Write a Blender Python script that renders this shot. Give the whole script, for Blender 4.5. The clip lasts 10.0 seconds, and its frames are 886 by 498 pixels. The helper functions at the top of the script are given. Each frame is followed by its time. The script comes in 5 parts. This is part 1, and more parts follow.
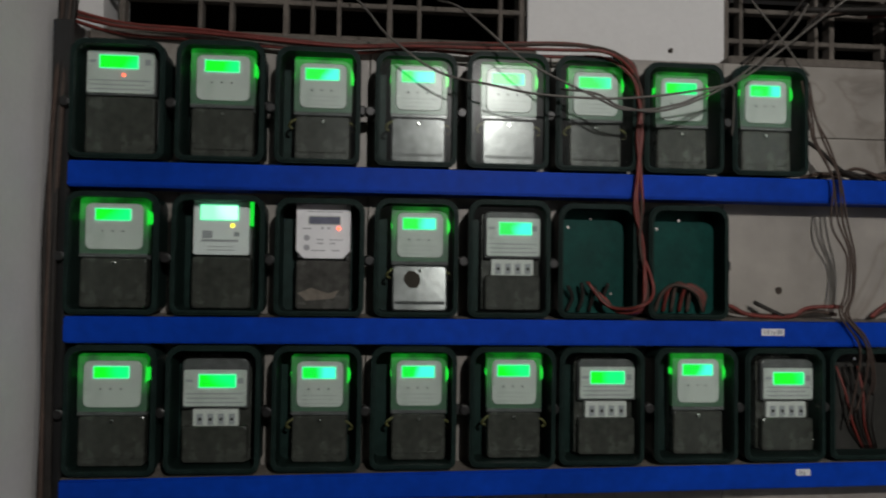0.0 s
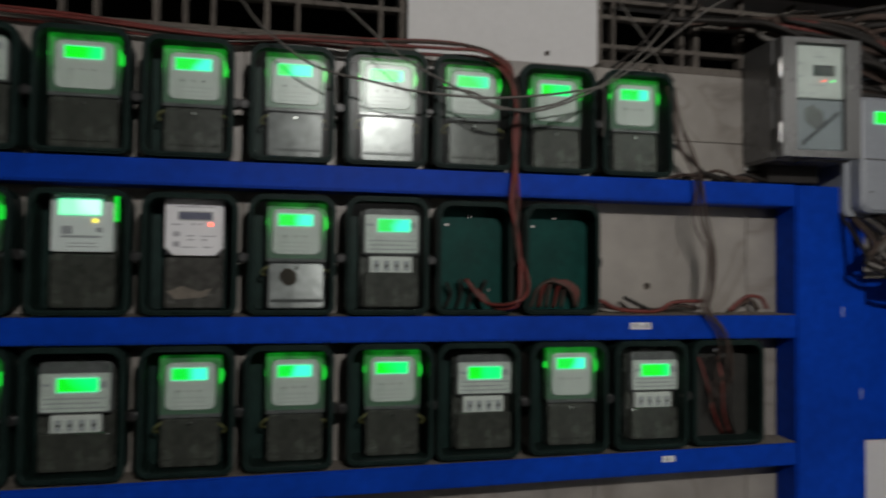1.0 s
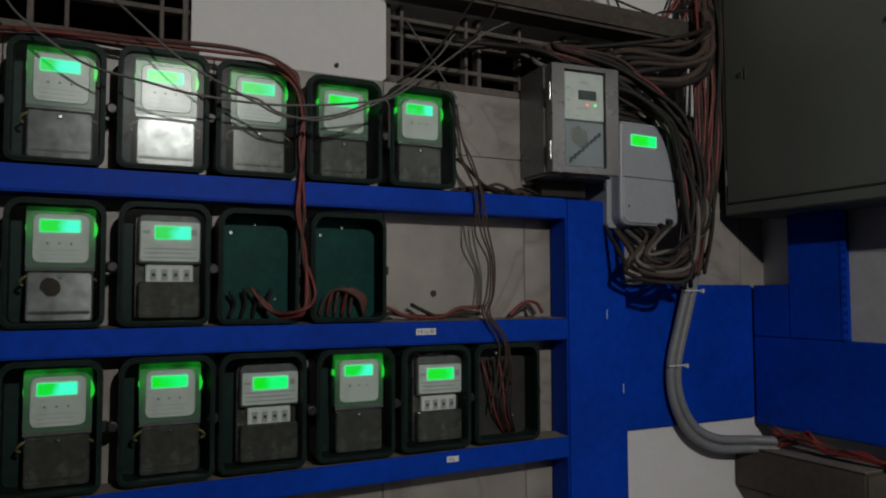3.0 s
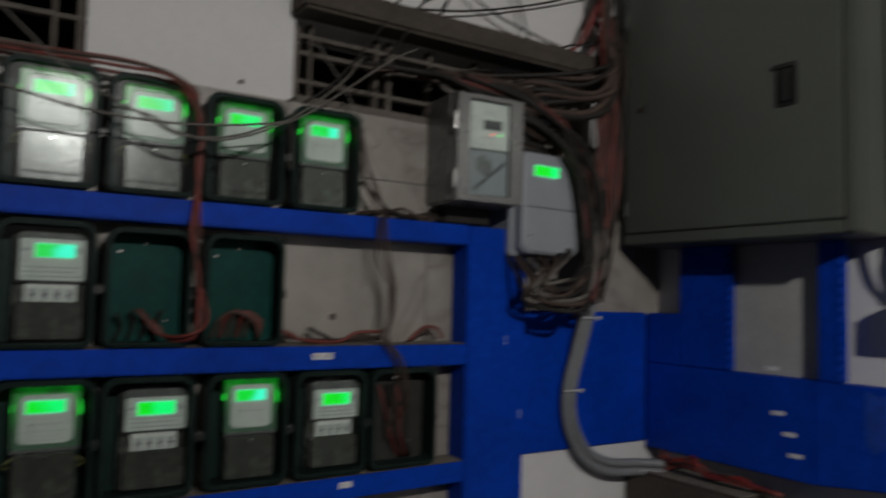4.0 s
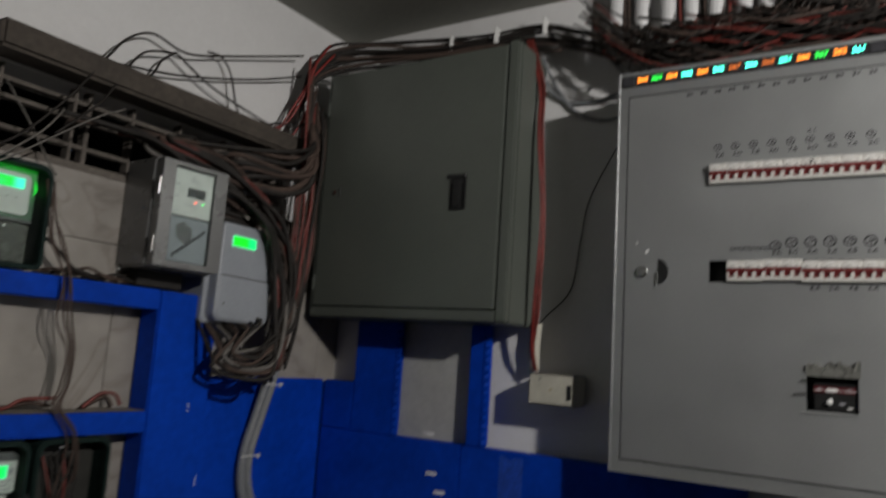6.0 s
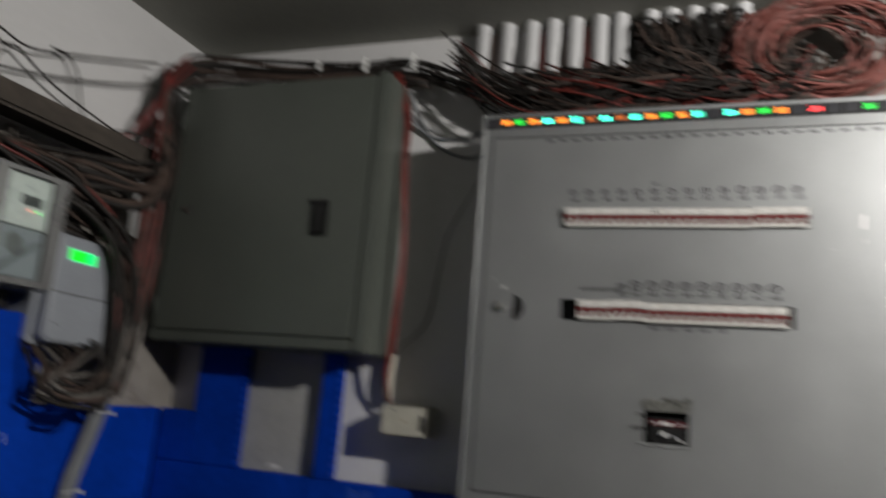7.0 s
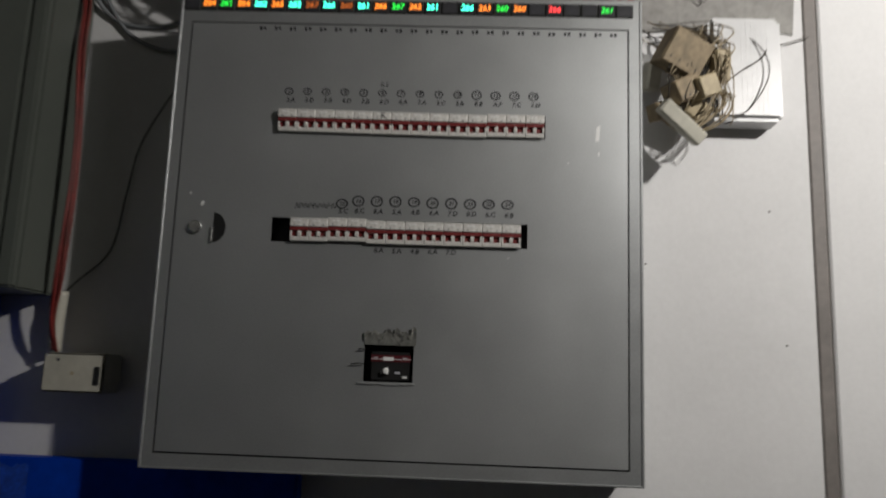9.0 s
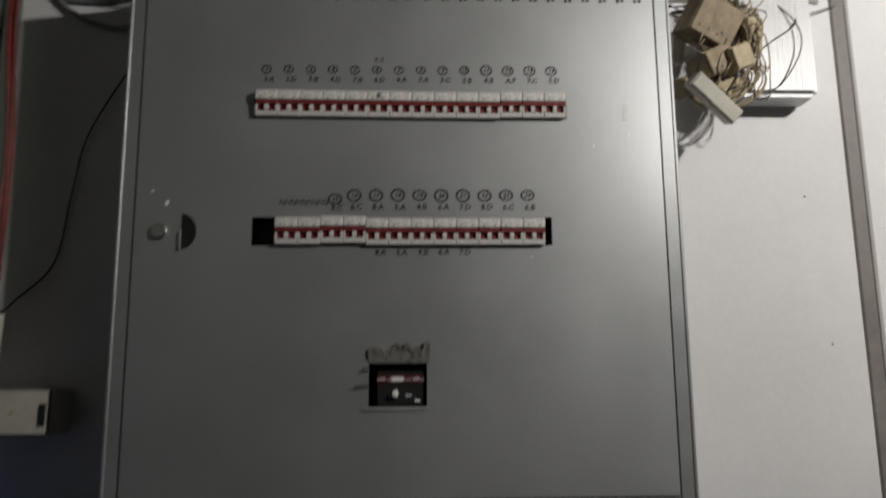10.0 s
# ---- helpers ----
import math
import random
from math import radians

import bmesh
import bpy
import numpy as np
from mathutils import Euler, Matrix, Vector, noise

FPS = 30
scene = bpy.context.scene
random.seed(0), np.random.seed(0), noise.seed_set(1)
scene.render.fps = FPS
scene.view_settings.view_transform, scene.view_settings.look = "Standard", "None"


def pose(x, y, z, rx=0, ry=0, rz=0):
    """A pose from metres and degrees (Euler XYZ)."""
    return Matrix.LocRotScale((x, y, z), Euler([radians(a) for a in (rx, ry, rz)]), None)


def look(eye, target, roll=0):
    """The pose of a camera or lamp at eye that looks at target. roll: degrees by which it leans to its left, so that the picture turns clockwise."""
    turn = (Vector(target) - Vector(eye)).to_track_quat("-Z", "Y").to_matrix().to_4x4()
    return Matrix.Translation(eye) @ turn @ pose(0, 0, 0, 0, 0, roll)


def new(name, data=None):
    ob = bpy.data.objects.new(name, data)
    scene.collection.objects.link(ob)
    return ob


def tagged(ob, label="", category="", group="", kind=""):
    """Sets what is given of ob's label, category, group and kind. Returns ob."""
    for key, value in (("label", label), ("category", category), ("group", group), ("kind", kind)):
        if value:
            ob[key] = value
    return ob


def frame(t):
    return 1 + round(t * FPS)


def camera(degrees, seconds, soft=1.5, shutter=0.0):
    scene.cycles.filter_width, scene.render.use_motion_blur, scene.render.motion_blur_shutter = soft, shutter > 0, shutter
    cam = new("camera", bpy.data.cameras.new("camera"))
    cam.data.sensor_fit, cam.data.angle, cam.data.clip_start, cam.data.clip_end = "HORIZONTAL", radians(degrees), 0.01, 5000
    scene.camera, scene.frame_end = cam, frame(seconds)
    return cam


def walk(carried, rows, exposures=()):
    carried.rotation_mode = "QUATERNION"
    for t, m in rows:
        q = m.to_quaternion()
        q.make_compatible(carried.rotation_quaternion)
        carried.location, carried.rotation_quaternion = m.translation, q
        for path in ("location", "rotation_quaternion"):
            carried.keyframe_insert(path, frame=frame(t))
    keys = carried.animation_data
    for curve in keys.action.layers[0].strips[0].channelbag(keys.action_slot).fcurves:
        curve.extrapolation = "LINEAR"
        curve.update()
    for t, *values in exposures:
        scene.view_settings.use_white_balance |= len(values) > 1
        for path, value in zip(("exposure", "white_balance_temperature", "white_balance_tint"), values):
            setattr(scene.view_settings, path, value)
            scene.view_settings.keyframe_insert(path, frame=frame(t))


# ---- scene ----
cam = camera(61.5, 10.0, soft=2.0, shutter=0.8)
PATH = [
    (0, (0.035, -0.035, 1.478), (0.213, 1.956, 1.536), 0.8),
    (0.5, (0.059, -0.034, 1.468), (0.32, 1.948, 1.526), 0.4),
    (1, (0.076, -0.036, 1.473), (0.518, 1.913, 1.534), 0.6),
    (1.5, (0.107, -0.045, 1.472), (0.745, 1.848, 1.56), 0.2),
    (2, (0.135, -0.071, 1.463), (0.943, 1.757, 1.554), -0.4),
    (2.2, (0.107, -0.055, 1.447), (1.007, 1.728, 1.56), -0.6),
    (3.3, (0.15, -0.081, 1.455), (1.031, 1.711, 1.57), 0.2),
    (3.5, (0.16, -0.087, 1.46), (1.038, 1.708, 1.547), 0.7),
    (4, (0.164, -0.094, 1.497), (1.242, 1.585, 1.625), 1.5),
    (4.5, (0.164, -0.144, 1.525), (1.475, 1.362, 1.644), 1.0),
    (5, (0.096, -0.155, 1.526), (1.561, 1.198, 1.675), 1.7),
    (5.5, (0.075, -0.169, 1.535), (1.664, 1.031, 1.723), 2.0),
    (5.7, (0.06, -0.166, 1.553), (1.682, 0.985, 1.765), 2.8),
    (6.8, (0.018, -0.051, 1.532), (1.807, 0.711, 2.001), 4.5),
    (7, (0.016, -0.079, 1.55), (1.859, 0.587, 1.949), 4.8),
    (7.5, (0.088, -0.153, 1.481), (2.023, 0.214, 1.833), 5.3),
    (8, (0.086, -0.18, 1.474), (2.056, 0.013, 1.755), 5.0),
    (8.5, (0.152, -0.166, 1.471), (2.124, 0.019, 1.748), 4.7),
    (9, (0.322, -0.145, 1.511), (2.292, -0.076, 1.851), 2.1),
    (9.5, (0.447, -0.098, 1.497), (2.424, -0.058, 1.8), 1.7),
    (10, (0.519, -0.028, 1.532), (2.485, -0.107, 1.891), -0.5),
]
walk(cam, [(t, look(eye, target, roll)) for t, eye, target, roll in PATH],
     exposures=[(0, 0.65), (2.0, 0.42), (3.5, 0.2), (4.5, 0.2), (5.5, 0.44), (6.8, 0.6), (7.5, 0.6), (8.0, -0.04), (9, -0.17), (10, -0.2)])

# ---- light ----
world = bpy.data.worlds.new("world")
scene.world = world
world.use_nodes = True
world.node_tree.nodes["Background"].inputs[0].default_value = (0.5, 0.55, 0.6, 1)
world.node_tree.nodes["Background"].inputs[1].default_value = 0.01
# bulb placed from its shadows; the spot cone cuts bounce from ceiling and hall behind
bulb = bpy.data.lights.new("lamp_light", "SPOT")
bulb.energy, bulb.shadow_soft_size, bulb.color = 95, 0.04, (1.0, 0.965, 0.93)
bulb.spot_size, bulb.spot_blend = radians(180), 0.35
LAMP = Vector((0.58, -1.32, 2.465))
AIM = Vector((0.72, 0.56, -0.40)).normalized()
new("lamp_light", bulb).matrix_basis = Matrix.Translation(LAMP) @ AIM.to_track_quat("-Z", "Y").to_matrix().to_4x4()

# ---- places ----
FRONT = 1.33      # front of the blue meter rack
TILE = 1.40       # face of the tiles behind the meters
NORTH = 1.45      # plaster above the tiles
EAST = 1.873      # wall with the distribution panel
FX = 1.810        # front of the blue frame on that wall
WEST = -0.558   # pier beside the rack
FAR = -4.5        # far side of the unseen hall, which has near-black walls
CEIL = 2.578
SOUTH = -6.0


# ---- materials ----
def principled(name):
    m = bpy.data.materials.new(name)
    m.use_nodes = True
    return m, m.node_tree, m.node_tree.nodes["Principled BSDF"]


def paint(name, base, rough=0.5, metal=0.0, var=0.25, grain=60.0, blotch=6.0, bump=0.1, dust=0.0, spec=0.5, alt=None):
    """Surface with blotches and grain; alt: colour of the stains."""
    m, t, p = principled(name)
    n = t.nodes
    co = n.new("ShaderNodeTexCoord")
    big, fine = n.new("ShaderNodeTexNoise"), n.new("ShaderNodeTexNoise")
    big.inputs["Scale"].default_value, fine.inputs["Scale"].default_value = blotch, grain
    big.inputs["Detail"].default_value, fine.inputs["Detail"].default_value = 6, 4
    big.inputs["Roughness"].default_value = 0.65
    for q in (big, fine):
        t.links.new(co.outputs["Object"], q.inputs["Vector"])
    ramp = n.new("ShaderNodeValToRGB")
    ramp.color_ramp.elements[0].position, ramp.color_ramp.elements[1].position = 0.32, 0.68
    dark = alt or tuple(c * (1 - var) for c in base)
    ramp.color_ramp.elements[0].color = (*dark, 1)
    ramp.color_ramp.elements[1].color = (*base, 1)
    t.links.new(big.outputs["Fac"], ramp.inputs["Fac"])
    mix = n.new("ShaderNodeMixRGB")
    mix.blend_type = "OVERLAY"
    mix.inputs["Fac"].default_value = min(1.0, var)
    t.links.new(ramp.outputs["Color"], mix.inputs["Color1"])
    t.links.new(fine.outputs["Fac"], mix.inputs["Color2"])
    last = mix.outputs["Color"]
    if dust:
        d = n.new("ShaderNodeMixRGB")
        d.inputs["Color2"].default_value = (0.16, 0.14, 0.12, 1)
        r2 = n.new("ShaderNodeMath")
        r2.operation = "MULTIPLY"
        r2.inputs[1].default_value = dust
        t.links.new(fine.outputs["Fac"], r2.inputs[0])
        t.links.new(r2.outputs[0], d.inputs["Fac"])
        t.links.new(last, d.inputs["Color1"])
        last = d.outputs["Color"]
    t.links.new(last, p.inputs["Base Color"])
    rr = n.new("ShaderNodeMapRange")
    rr.inputs["To Min"].default_value, rr.inputs["To Max"].default_value = max(0.03, rough - 0.12), min(1, rough + 0.12)
    t.links.new(big.outputs["Fac"], rr.inputs["Value"])
    t.links.new(rr.outputs["Result"], p.inputs["Roughness"])
    p.inputs["Metallic"].default_value = metal
    p.inputs["Specular IOR Level"].default_value = spec
    if bump:
        b = n.new("ShaderNodeBump")
        b.inputs["Strength"].default_value, b.inputs["Distance"].default_value = bump, 0.002
        t.links.new(fine.outputs["Fac"], b.inputs["Height"])
        t.links.new(b.outputs["Normal"], p.inputs["Normal"])
    return m


def glow(name, colour, strength, second=None, scale=9.0):
    """A lit display or LED, or display spill painted on a part; second: the colour of its brighter end."""
    m, t, p = principled(name)
    p.inputs["Base Color"].default_value = (0.02, 0.06, 0.03, 1)
    p.inputs["Roughness"].default_value = 0.3
    p.inputs["Emission Strength"].default_value = strength
    p.inputs["Emission Color"].default_value = (*colour, 1)
    if second:
        co, no, ra = t.nodes.new("ShaderNodeTexCoord"), t.nodes.new("ShaderNodeTexNoise"), t.nodes.new("ShaderNodeValToRGB")
        no.inputs["Scale"].default_value, no.inputs["Detail"].default_value = scale, 1
        ra.color_ramp.elements[0].position, ra.color_ramp.elements[1].position = 0.42, 0.6
        ra.color_ramp.elements[0].color, ra.color_ramp.elements[1].color = (*colour, 1), (*second, 1)
        rnd = t.nodes.new("ShaderNodeObjectInfo")
        ad = t.nodes.new("ShaderNodeVectorMath")
        t.links.new(co.outputs["Object"], ad.inputs[0])
        t.links.new(rnd.outputs["Random"], ad.inputs[1])
        t.links.new(ad.outputs[0], no.inputs["Vector"])
        sep, mr, su = t.nodes.new("ShaderNodeSeparateXYZ"), t.nodes.new("ShaderNodeMapRange"), t.nodes.new("ShaderNodeMath")
        mr.inputs["From Min"].default_value, mr.inputs["From Max"].default_value = -0.030, 0.030
        mr.inputs["To Min"].default_value, mr.inputs["To Max"].default_value = -0.22, 0.22
        su.operation = "ADD"
        t.links.new(co.outputs["Object"], sep.inputs[0])
        t.links.new(sep.outputs["X"], mr.inputs["Value"])
        t.links.new(mr.outputs["Result"], su.inputs[0])
        t.links.new(no.outputs["Fac"], su.inputs[1])
        t.links.new(su.outputs[0], ra.inputs["Fac"])
        t.links.new(ra.outputs["Color"], p.inputs["Emission Color"])
    return m


def clear(name, tint, rough):
    m = bpy.data.materials.new(name)
    m.use_nodes = True
    t = m.node_tree
    t.nodes.remove(t.nodes["Principled BSDF"])
    tr, gl, mx, fr = (t.nodes.new(k) for k in ("ShaderNodeBsdfTransparent", "ShaderNodeBsdfGlossy", "ShaderNodeMixShader", "ShaderNodeFresnel"))
    tr.inputs[0].default_value = (*tint, 1)
    gl.inputs["Roughness"].default_value = rough
    fr.inputs["IOR"].default_value = 1.14
    t.links.new(fr.outputs[0], mx.inputs[0])
    t.links.new(tr.outputs[0], mx.inputs[1])
    t.links.new(gl.outputs[0], mx.inputs[2])
    t.links.new(mx.outputs[0], t.nodes["Material Output"].inputs[0])
    return m


def marble(name):
    """Off-white wall tile with soft grey-brown veins."""
    m, t, p = principled(name)
    n = t.nodes
    co, wa, no, ra = n.new("ShaderNodeTexCoord"), n.new("ShaderNodeTexNoise"), n.new("ShaderNodeTexNoise"), n.new("ShaderNodeValToRGB")
    info, ad = n.new("ShaderNodeObjectInfo"), n.new("ShaderNodeVectorMath")
    ad.operation = "ADD"
    mul = n.new("ShaderNodeMath")
    mul.operation = "MULTIPLY"
    mul.inputs[1].default_value = 7.0
    t.links.new(info.outputs["Random"], mul.inputs[0])
    t.links.new(co.outputs["Object"], ad.inputs[0])
    t.links.new(mul.outputs[0], ad.inputs[1])
    wa.inputs["Scale"].default_value, wa.inputs["Detail"].default_value, wa.inputs["Distortion"].default_value = 2.6, 7, 1.6
    no.inputs["Scale"].default_value, no.inputs["Detail"].default_value = 14, 8
    e = ra.color_ramp.elements
    e[0].position, e[0].color = 0.40, (0.263, 0.241, 0.216, 1)
    e[1].position, e[1].color = 0.62, (0.294, 0.272, 0.244, 1)
    v = ra.color_ramp.elements.new(0.50)
    v.color = (0.216, 0.194, 0.172, 1)
    a = ra.color_ramp.elements.new(0.47)
    a.color = (0.272, 0.251, 0.225, 1)
    b = ra.color_ramp.elements.new(0.53)
    b.color = (0.278, 0.257, 0.231, 1)
    mx = n.new("ShaderNodeMixRGB")
    mx.blend_type, mx.inputs["Fac"].default_value = "OVERLAY", 0.35
    t.links.new(ad.outputs[0], wa.inputs["Vector"])
    t.links.new(ad.outputs[0], no.inputs["Vector"])
    t.links.new(wa.outputs["Fac"], ra.inputs["Fac"])
    t.links.new(ra.outputs["Color"], mx.inputs["Color1"])
    t.links.new(no.outputs["Fac"], mx.inputs["Color2"])
    t.links.new(mx.outputs["Color"], p.inputs["Base Color"])
    p.inputs["Roughness"].default_value = 0.42
    return m


PLASTER = paint("white_plaster", (0.69, 0.685, 0.68), 0.75, var=0.10, grain=90, blotch=3, bump=0.15)
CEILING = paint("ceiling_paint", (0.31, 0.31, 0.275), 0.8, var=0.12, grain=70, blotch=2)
# floor and unseen hall walls kept near-black to cut bounce into the shadows
FLOOR = paint("floor_concrete", (0.05, 0.048, 0.045), 0.7, var=0.3, grain=50, blotch=3, bump=0.3)
HALL = paint("hall_near_black", (0.045, 0.044, 0.042), 0.9, var=0.25, grain=30, blotch=1.5, bump=0.2)
GROUT = paint("grout", (0.27, 0.245, 0.22), 0.9, var=0.3)
MARBLE = marble("marble_tile")
BLUE = paint("blue_enamel", (0.001, 0.049, 0.45), 0.5, var=0.3, grain=45, blotch=5, bump=0.2, dust=0.0, spec=0.10)
DUSTY = paint("dust", (0.20, 0.175, 0.145), 0.95, var=0.4, grain=140, blotch=25, bump=0.5)
BEAM = paint("dirty_concrete", (0.075, 0.062, 0.050), 0.9, var=0.45, grain=60, blotch=8, bump=0.6)
LATTICE = paint("dusty_lattice", (0.15, 0.13, 0.112), 0.9, var=0.4, grain=90, blotch=12, bump=0.5)
# near-black: the shade behind the vents is put into this colour
VOID = paint("vent_shade", (0.030, 0.026, 0.024), 0.9)
GREEN_BOX = paint("dark_green_plastic", (0.013, 0.027, 0.024), 0.42, var=0.4, grain=70, blotch=14, bump=0.02, dust=0.02, spec=0.05)
GREEN_BACK = paint("green_backplate", (0.014, 0.036, 0.032), 0.5, var=0.45, grain=60, blotch=14, dust=0.02, spec=0.15)
GREEN_EMPTY = paint("teal_backplate", (0.002, 0.056, 0.046), 0.5, var=0.4, grain=60, blotch=12, dust=0.01, spec=0.12)
GRIMY = paint("grimy_backplate", (0.016, 0.017, 0.014), 0.7, var=0.5, grain=60, blotch=14, dust=0.1)
BACKBOARD = paint("off_white_board", (0.42, 0.42, 0.40), 0.7, var=0.15, grain=60, blotch=9)
BLACK = paint("black_plastic", (0.012, 0.012, 0.012), 0.45, var=0.3)
HOUSING_CLEAR = paint("clear_green_housing", (0.115, 0.14, 0.125), 0.25, var=0.3, grain=80, blotch=20, bump=0.03)
HOUSING = paint("grey_meter_housing", (0.50, 0.52, 0.49), 0.35, var=0.2, grain=80, blotch=20, bump=0.03)
FACE = paint("printed_face", (0.66, 0.68, 0.66), 0.29, var=0.12, grain=160, blotch=30, bump=0.0)
FACE_WHITE = paint("white_face", (0.88, 0.88, 0.90), 0.32, var=0.08, grain=160, blotch=30, bump=0.0)
COVER = paint("brown_terminal_cover", (0.078, 0.078, 0.070), 0.26, var=0.45, grain=70, blotch=18, bump=0.06)
COVER_GREY = paint("grey_terminal_cover", (0.15, 0.15, 0.155), 0.22, var=0.35, grain=75, blotch=30, bump=0.07)
BURNT = paint("burnt_plastic", (0.05, 0.035, 0.025), 0.8, var=0.5)
INK = paint("ink", (0.06, 0.06, 0.07), 0.6, var=0.1, bump=0)
INK_SOFT = paint("grey_print", (0.40, 0.40, 0.43), 0.6, var=0.1, bump=0)
PENCIL = paint("marker", (0.012, 0.013, 0.014), 0.7, var=0.3, bump=0)
CHROME = paint("steel", (0.62, 0.62, 0.60), 0.25, metal=1.0, var=0.15, bump=0)
LABEL = paint("white_label", (0.80, 0.80, 0.78), 0.55, var=0.2, grain=200)
PANE = clear("clear_window", (0.90, 0.94, 0.92), 0.24)
PANEL = paint("grey_enamel", (0.42, 0.43, 0.43), 0.46, metal=0.7, var=0.12, grain=320, blotch=3, bump=0.06)
PANEL_EDGE = paint("grey_enamel_frame", (0.37, 0.38, 0.38), 0.43, metal=0.62, var=0.12, grain=320, blotch=5, bump=0.05)
CABINET = paint("olive_grey_enamel", (0.105, 0.117, 0.101), 0.42, metal=0.05, var=0.14, grain=260, blotch=4, bump=0.05)
GREYBOX = paint("grey_steel_box", (0.17, 0.17, 0.168), 0.28, metal=0.35, var=0.15, grain=160, blotch=9, bump=0.03)
GREYPLASTIC = paint("grey_abs", (0.30, 0.32, 0.35), 0.4, var=0.12, grain=160, blotch=9, bump=0.03)
BREAKER = paint("breaker_white", (0.68, 0.66, 0.62), 0.45, var=0.35, grain=220, blotch=45, bump=0.0)
REDBROWN = paint("breaker_red", (0.17, 0.022, 0.022), 0.4, var=0.3, bump=0)
DARKRED = paint("dark_red_plastic", (0.10, 0.012, 0.016), 0.35, var=0.3, bump=0)
IVORY = paint("ivory_plastic", (0.53, 0.51, 0.43), 0.45, var=0.15, grain=60, blotch=20)
BEIGE = paint("beige_block", (0.42, 0.345, 0.215), 0.5, var=0.2, grain=60, blotch=30)
BEIGE_DUSTY = paint("dusty_beige_block", (0.29, 0.225, 0.14), 0.7, var=0.35, grain=60, blotch=30, bump=0.3)
PVC = paint("white_pvc", (0.57, 0.57, 0.57), 0.35, var=0.08, grain=60, blotch=8, bump=0.02)
CONDUIT = paint("grey_conduit", (0.21, 0.22, 0.23), 0.45, var=0.2, grain=60, blotch=10)
WIRE_RED = paint("red_wire", (0.19, 0.024, 0.017), 0.5, var=0.45, grain=60, blotch=14, dust=0.10)
WIRE_COIL = paint("dull_red_wire", (0.24, 0.058, 0.044), 0.6, var=0.45, grain=60, blotch=14, dust=0.25)
WIRE_BRIGHT = paint("bright_red_wire", (0.27, 0.020, 0.016), 0.45, var=0.4, grain=60, blotch=14, dust=0.1)
WIRE_BLACK = paint("black_wire", (0.018, 0.015, 0.013), 0.62, var=0.45, grain=60, blotch=14, dust=0.06, spec=0.3)
WIRE_BROWN = paint("dusty_brown_wire", (0.062, 0.036, 0.026), 0.8, var=0.4, grain=60, blotch=14, dust=0.15)
WIRE_GREY = paint("grey_wire", (0.13, 0.12, 0.108), 0.55, var=0.3, grain=60, blotch=14, dust=0.2)
WIRE_TAN = paint("tan_wire", (0.30, 0.24, 0.15), 0.6, var=0.3, grain=60, blotch=14)
SEAL = paint("olive_seal", (0.16, 0.15, 0.05), 0.6, var=0.4)
TIE = paint("white_tie", (0.6, 0.6, 0.58), 0.5, var=0.1, bump=0)
STRIP = paint("grey_joint_strip", (0.20, 0.18, 0.165), 0.6, var=0.25, grain=60, blotch=9)
TAPE = paint("foil_tape", (0.34, 0.34, 0.31), 0.3, metal=0.5, var=0.3, grain=120, blotch=40, bump=0.4)
LCD_GREEN = glow("green_lcd", (0.0, 0.70, 0.008), 1.0, (0.0, 0.88, 0.16))
LCD_MIX = glow("green_white_lcd", (0.0, 0.66, 0.03), 1.0, (0.05, 0.95, 0.62), 16)
LCD_WHITE = glow("bright_lcd", (0.30, 1.0, 0.50), 1.1, (0.55, 1.0, 0.75))
LCD_CYAN = glow("cyan_lcd", (0.0, 0.60, 0.06), 1.0, (0.03, 0.90, 0.60), 14)
# bezel emission imitates the display's light on its border
BEZEL_LIT = glow("bezel_painted_glow", (0.14, 0.90, 0.45), 0.75)
LCD_OFF = paint("dull_lcd", (0.16, 0.17, 0.24), 0.3, var=0.2)
LCD_DARK = paint("dark_lcd", (0.045, 0.045, 0.05), 0.25, var=0.2)
# display light spilling into the clear rim, painted as emission that grows with height
LEAK = glow("painted_green_spill", (0.01, 0.6, 0.03), 0.2)
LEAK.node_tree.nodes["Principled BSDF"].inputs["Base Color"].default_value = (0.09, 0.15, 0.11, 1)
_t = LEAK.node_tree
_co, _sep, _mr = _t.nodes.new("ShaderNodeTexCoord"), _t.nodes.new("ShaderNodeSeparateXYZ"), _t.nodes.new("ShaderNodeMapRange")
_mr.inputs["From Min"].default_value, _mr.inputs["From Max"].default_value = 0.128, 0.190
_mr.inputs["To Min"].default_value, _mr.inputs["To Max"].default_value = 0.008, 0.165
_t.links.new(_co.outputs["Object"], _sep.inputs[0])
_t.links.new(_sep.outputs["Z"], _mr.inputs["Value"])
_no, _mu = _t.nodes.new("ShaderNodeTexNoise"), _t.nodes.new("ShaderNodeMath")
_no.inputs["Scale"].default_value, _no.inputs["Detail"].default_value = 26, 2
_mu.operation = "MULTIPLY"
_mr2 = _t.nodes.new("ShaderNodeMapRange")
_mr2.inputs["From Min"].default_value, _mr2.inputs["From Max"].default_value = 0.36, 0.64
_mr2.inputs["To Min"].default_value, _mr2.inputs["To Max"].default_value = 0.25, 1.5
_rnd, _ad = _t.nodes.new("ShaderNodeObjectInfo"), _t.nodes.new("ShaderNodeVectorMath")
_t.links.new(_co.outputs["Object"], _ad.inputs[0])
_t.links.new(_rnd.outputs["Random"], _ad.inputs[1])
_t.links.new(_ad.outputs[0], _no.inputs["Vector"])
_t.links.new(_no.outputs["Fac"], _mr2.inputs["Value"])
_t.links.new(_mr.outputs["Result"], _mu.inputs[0])
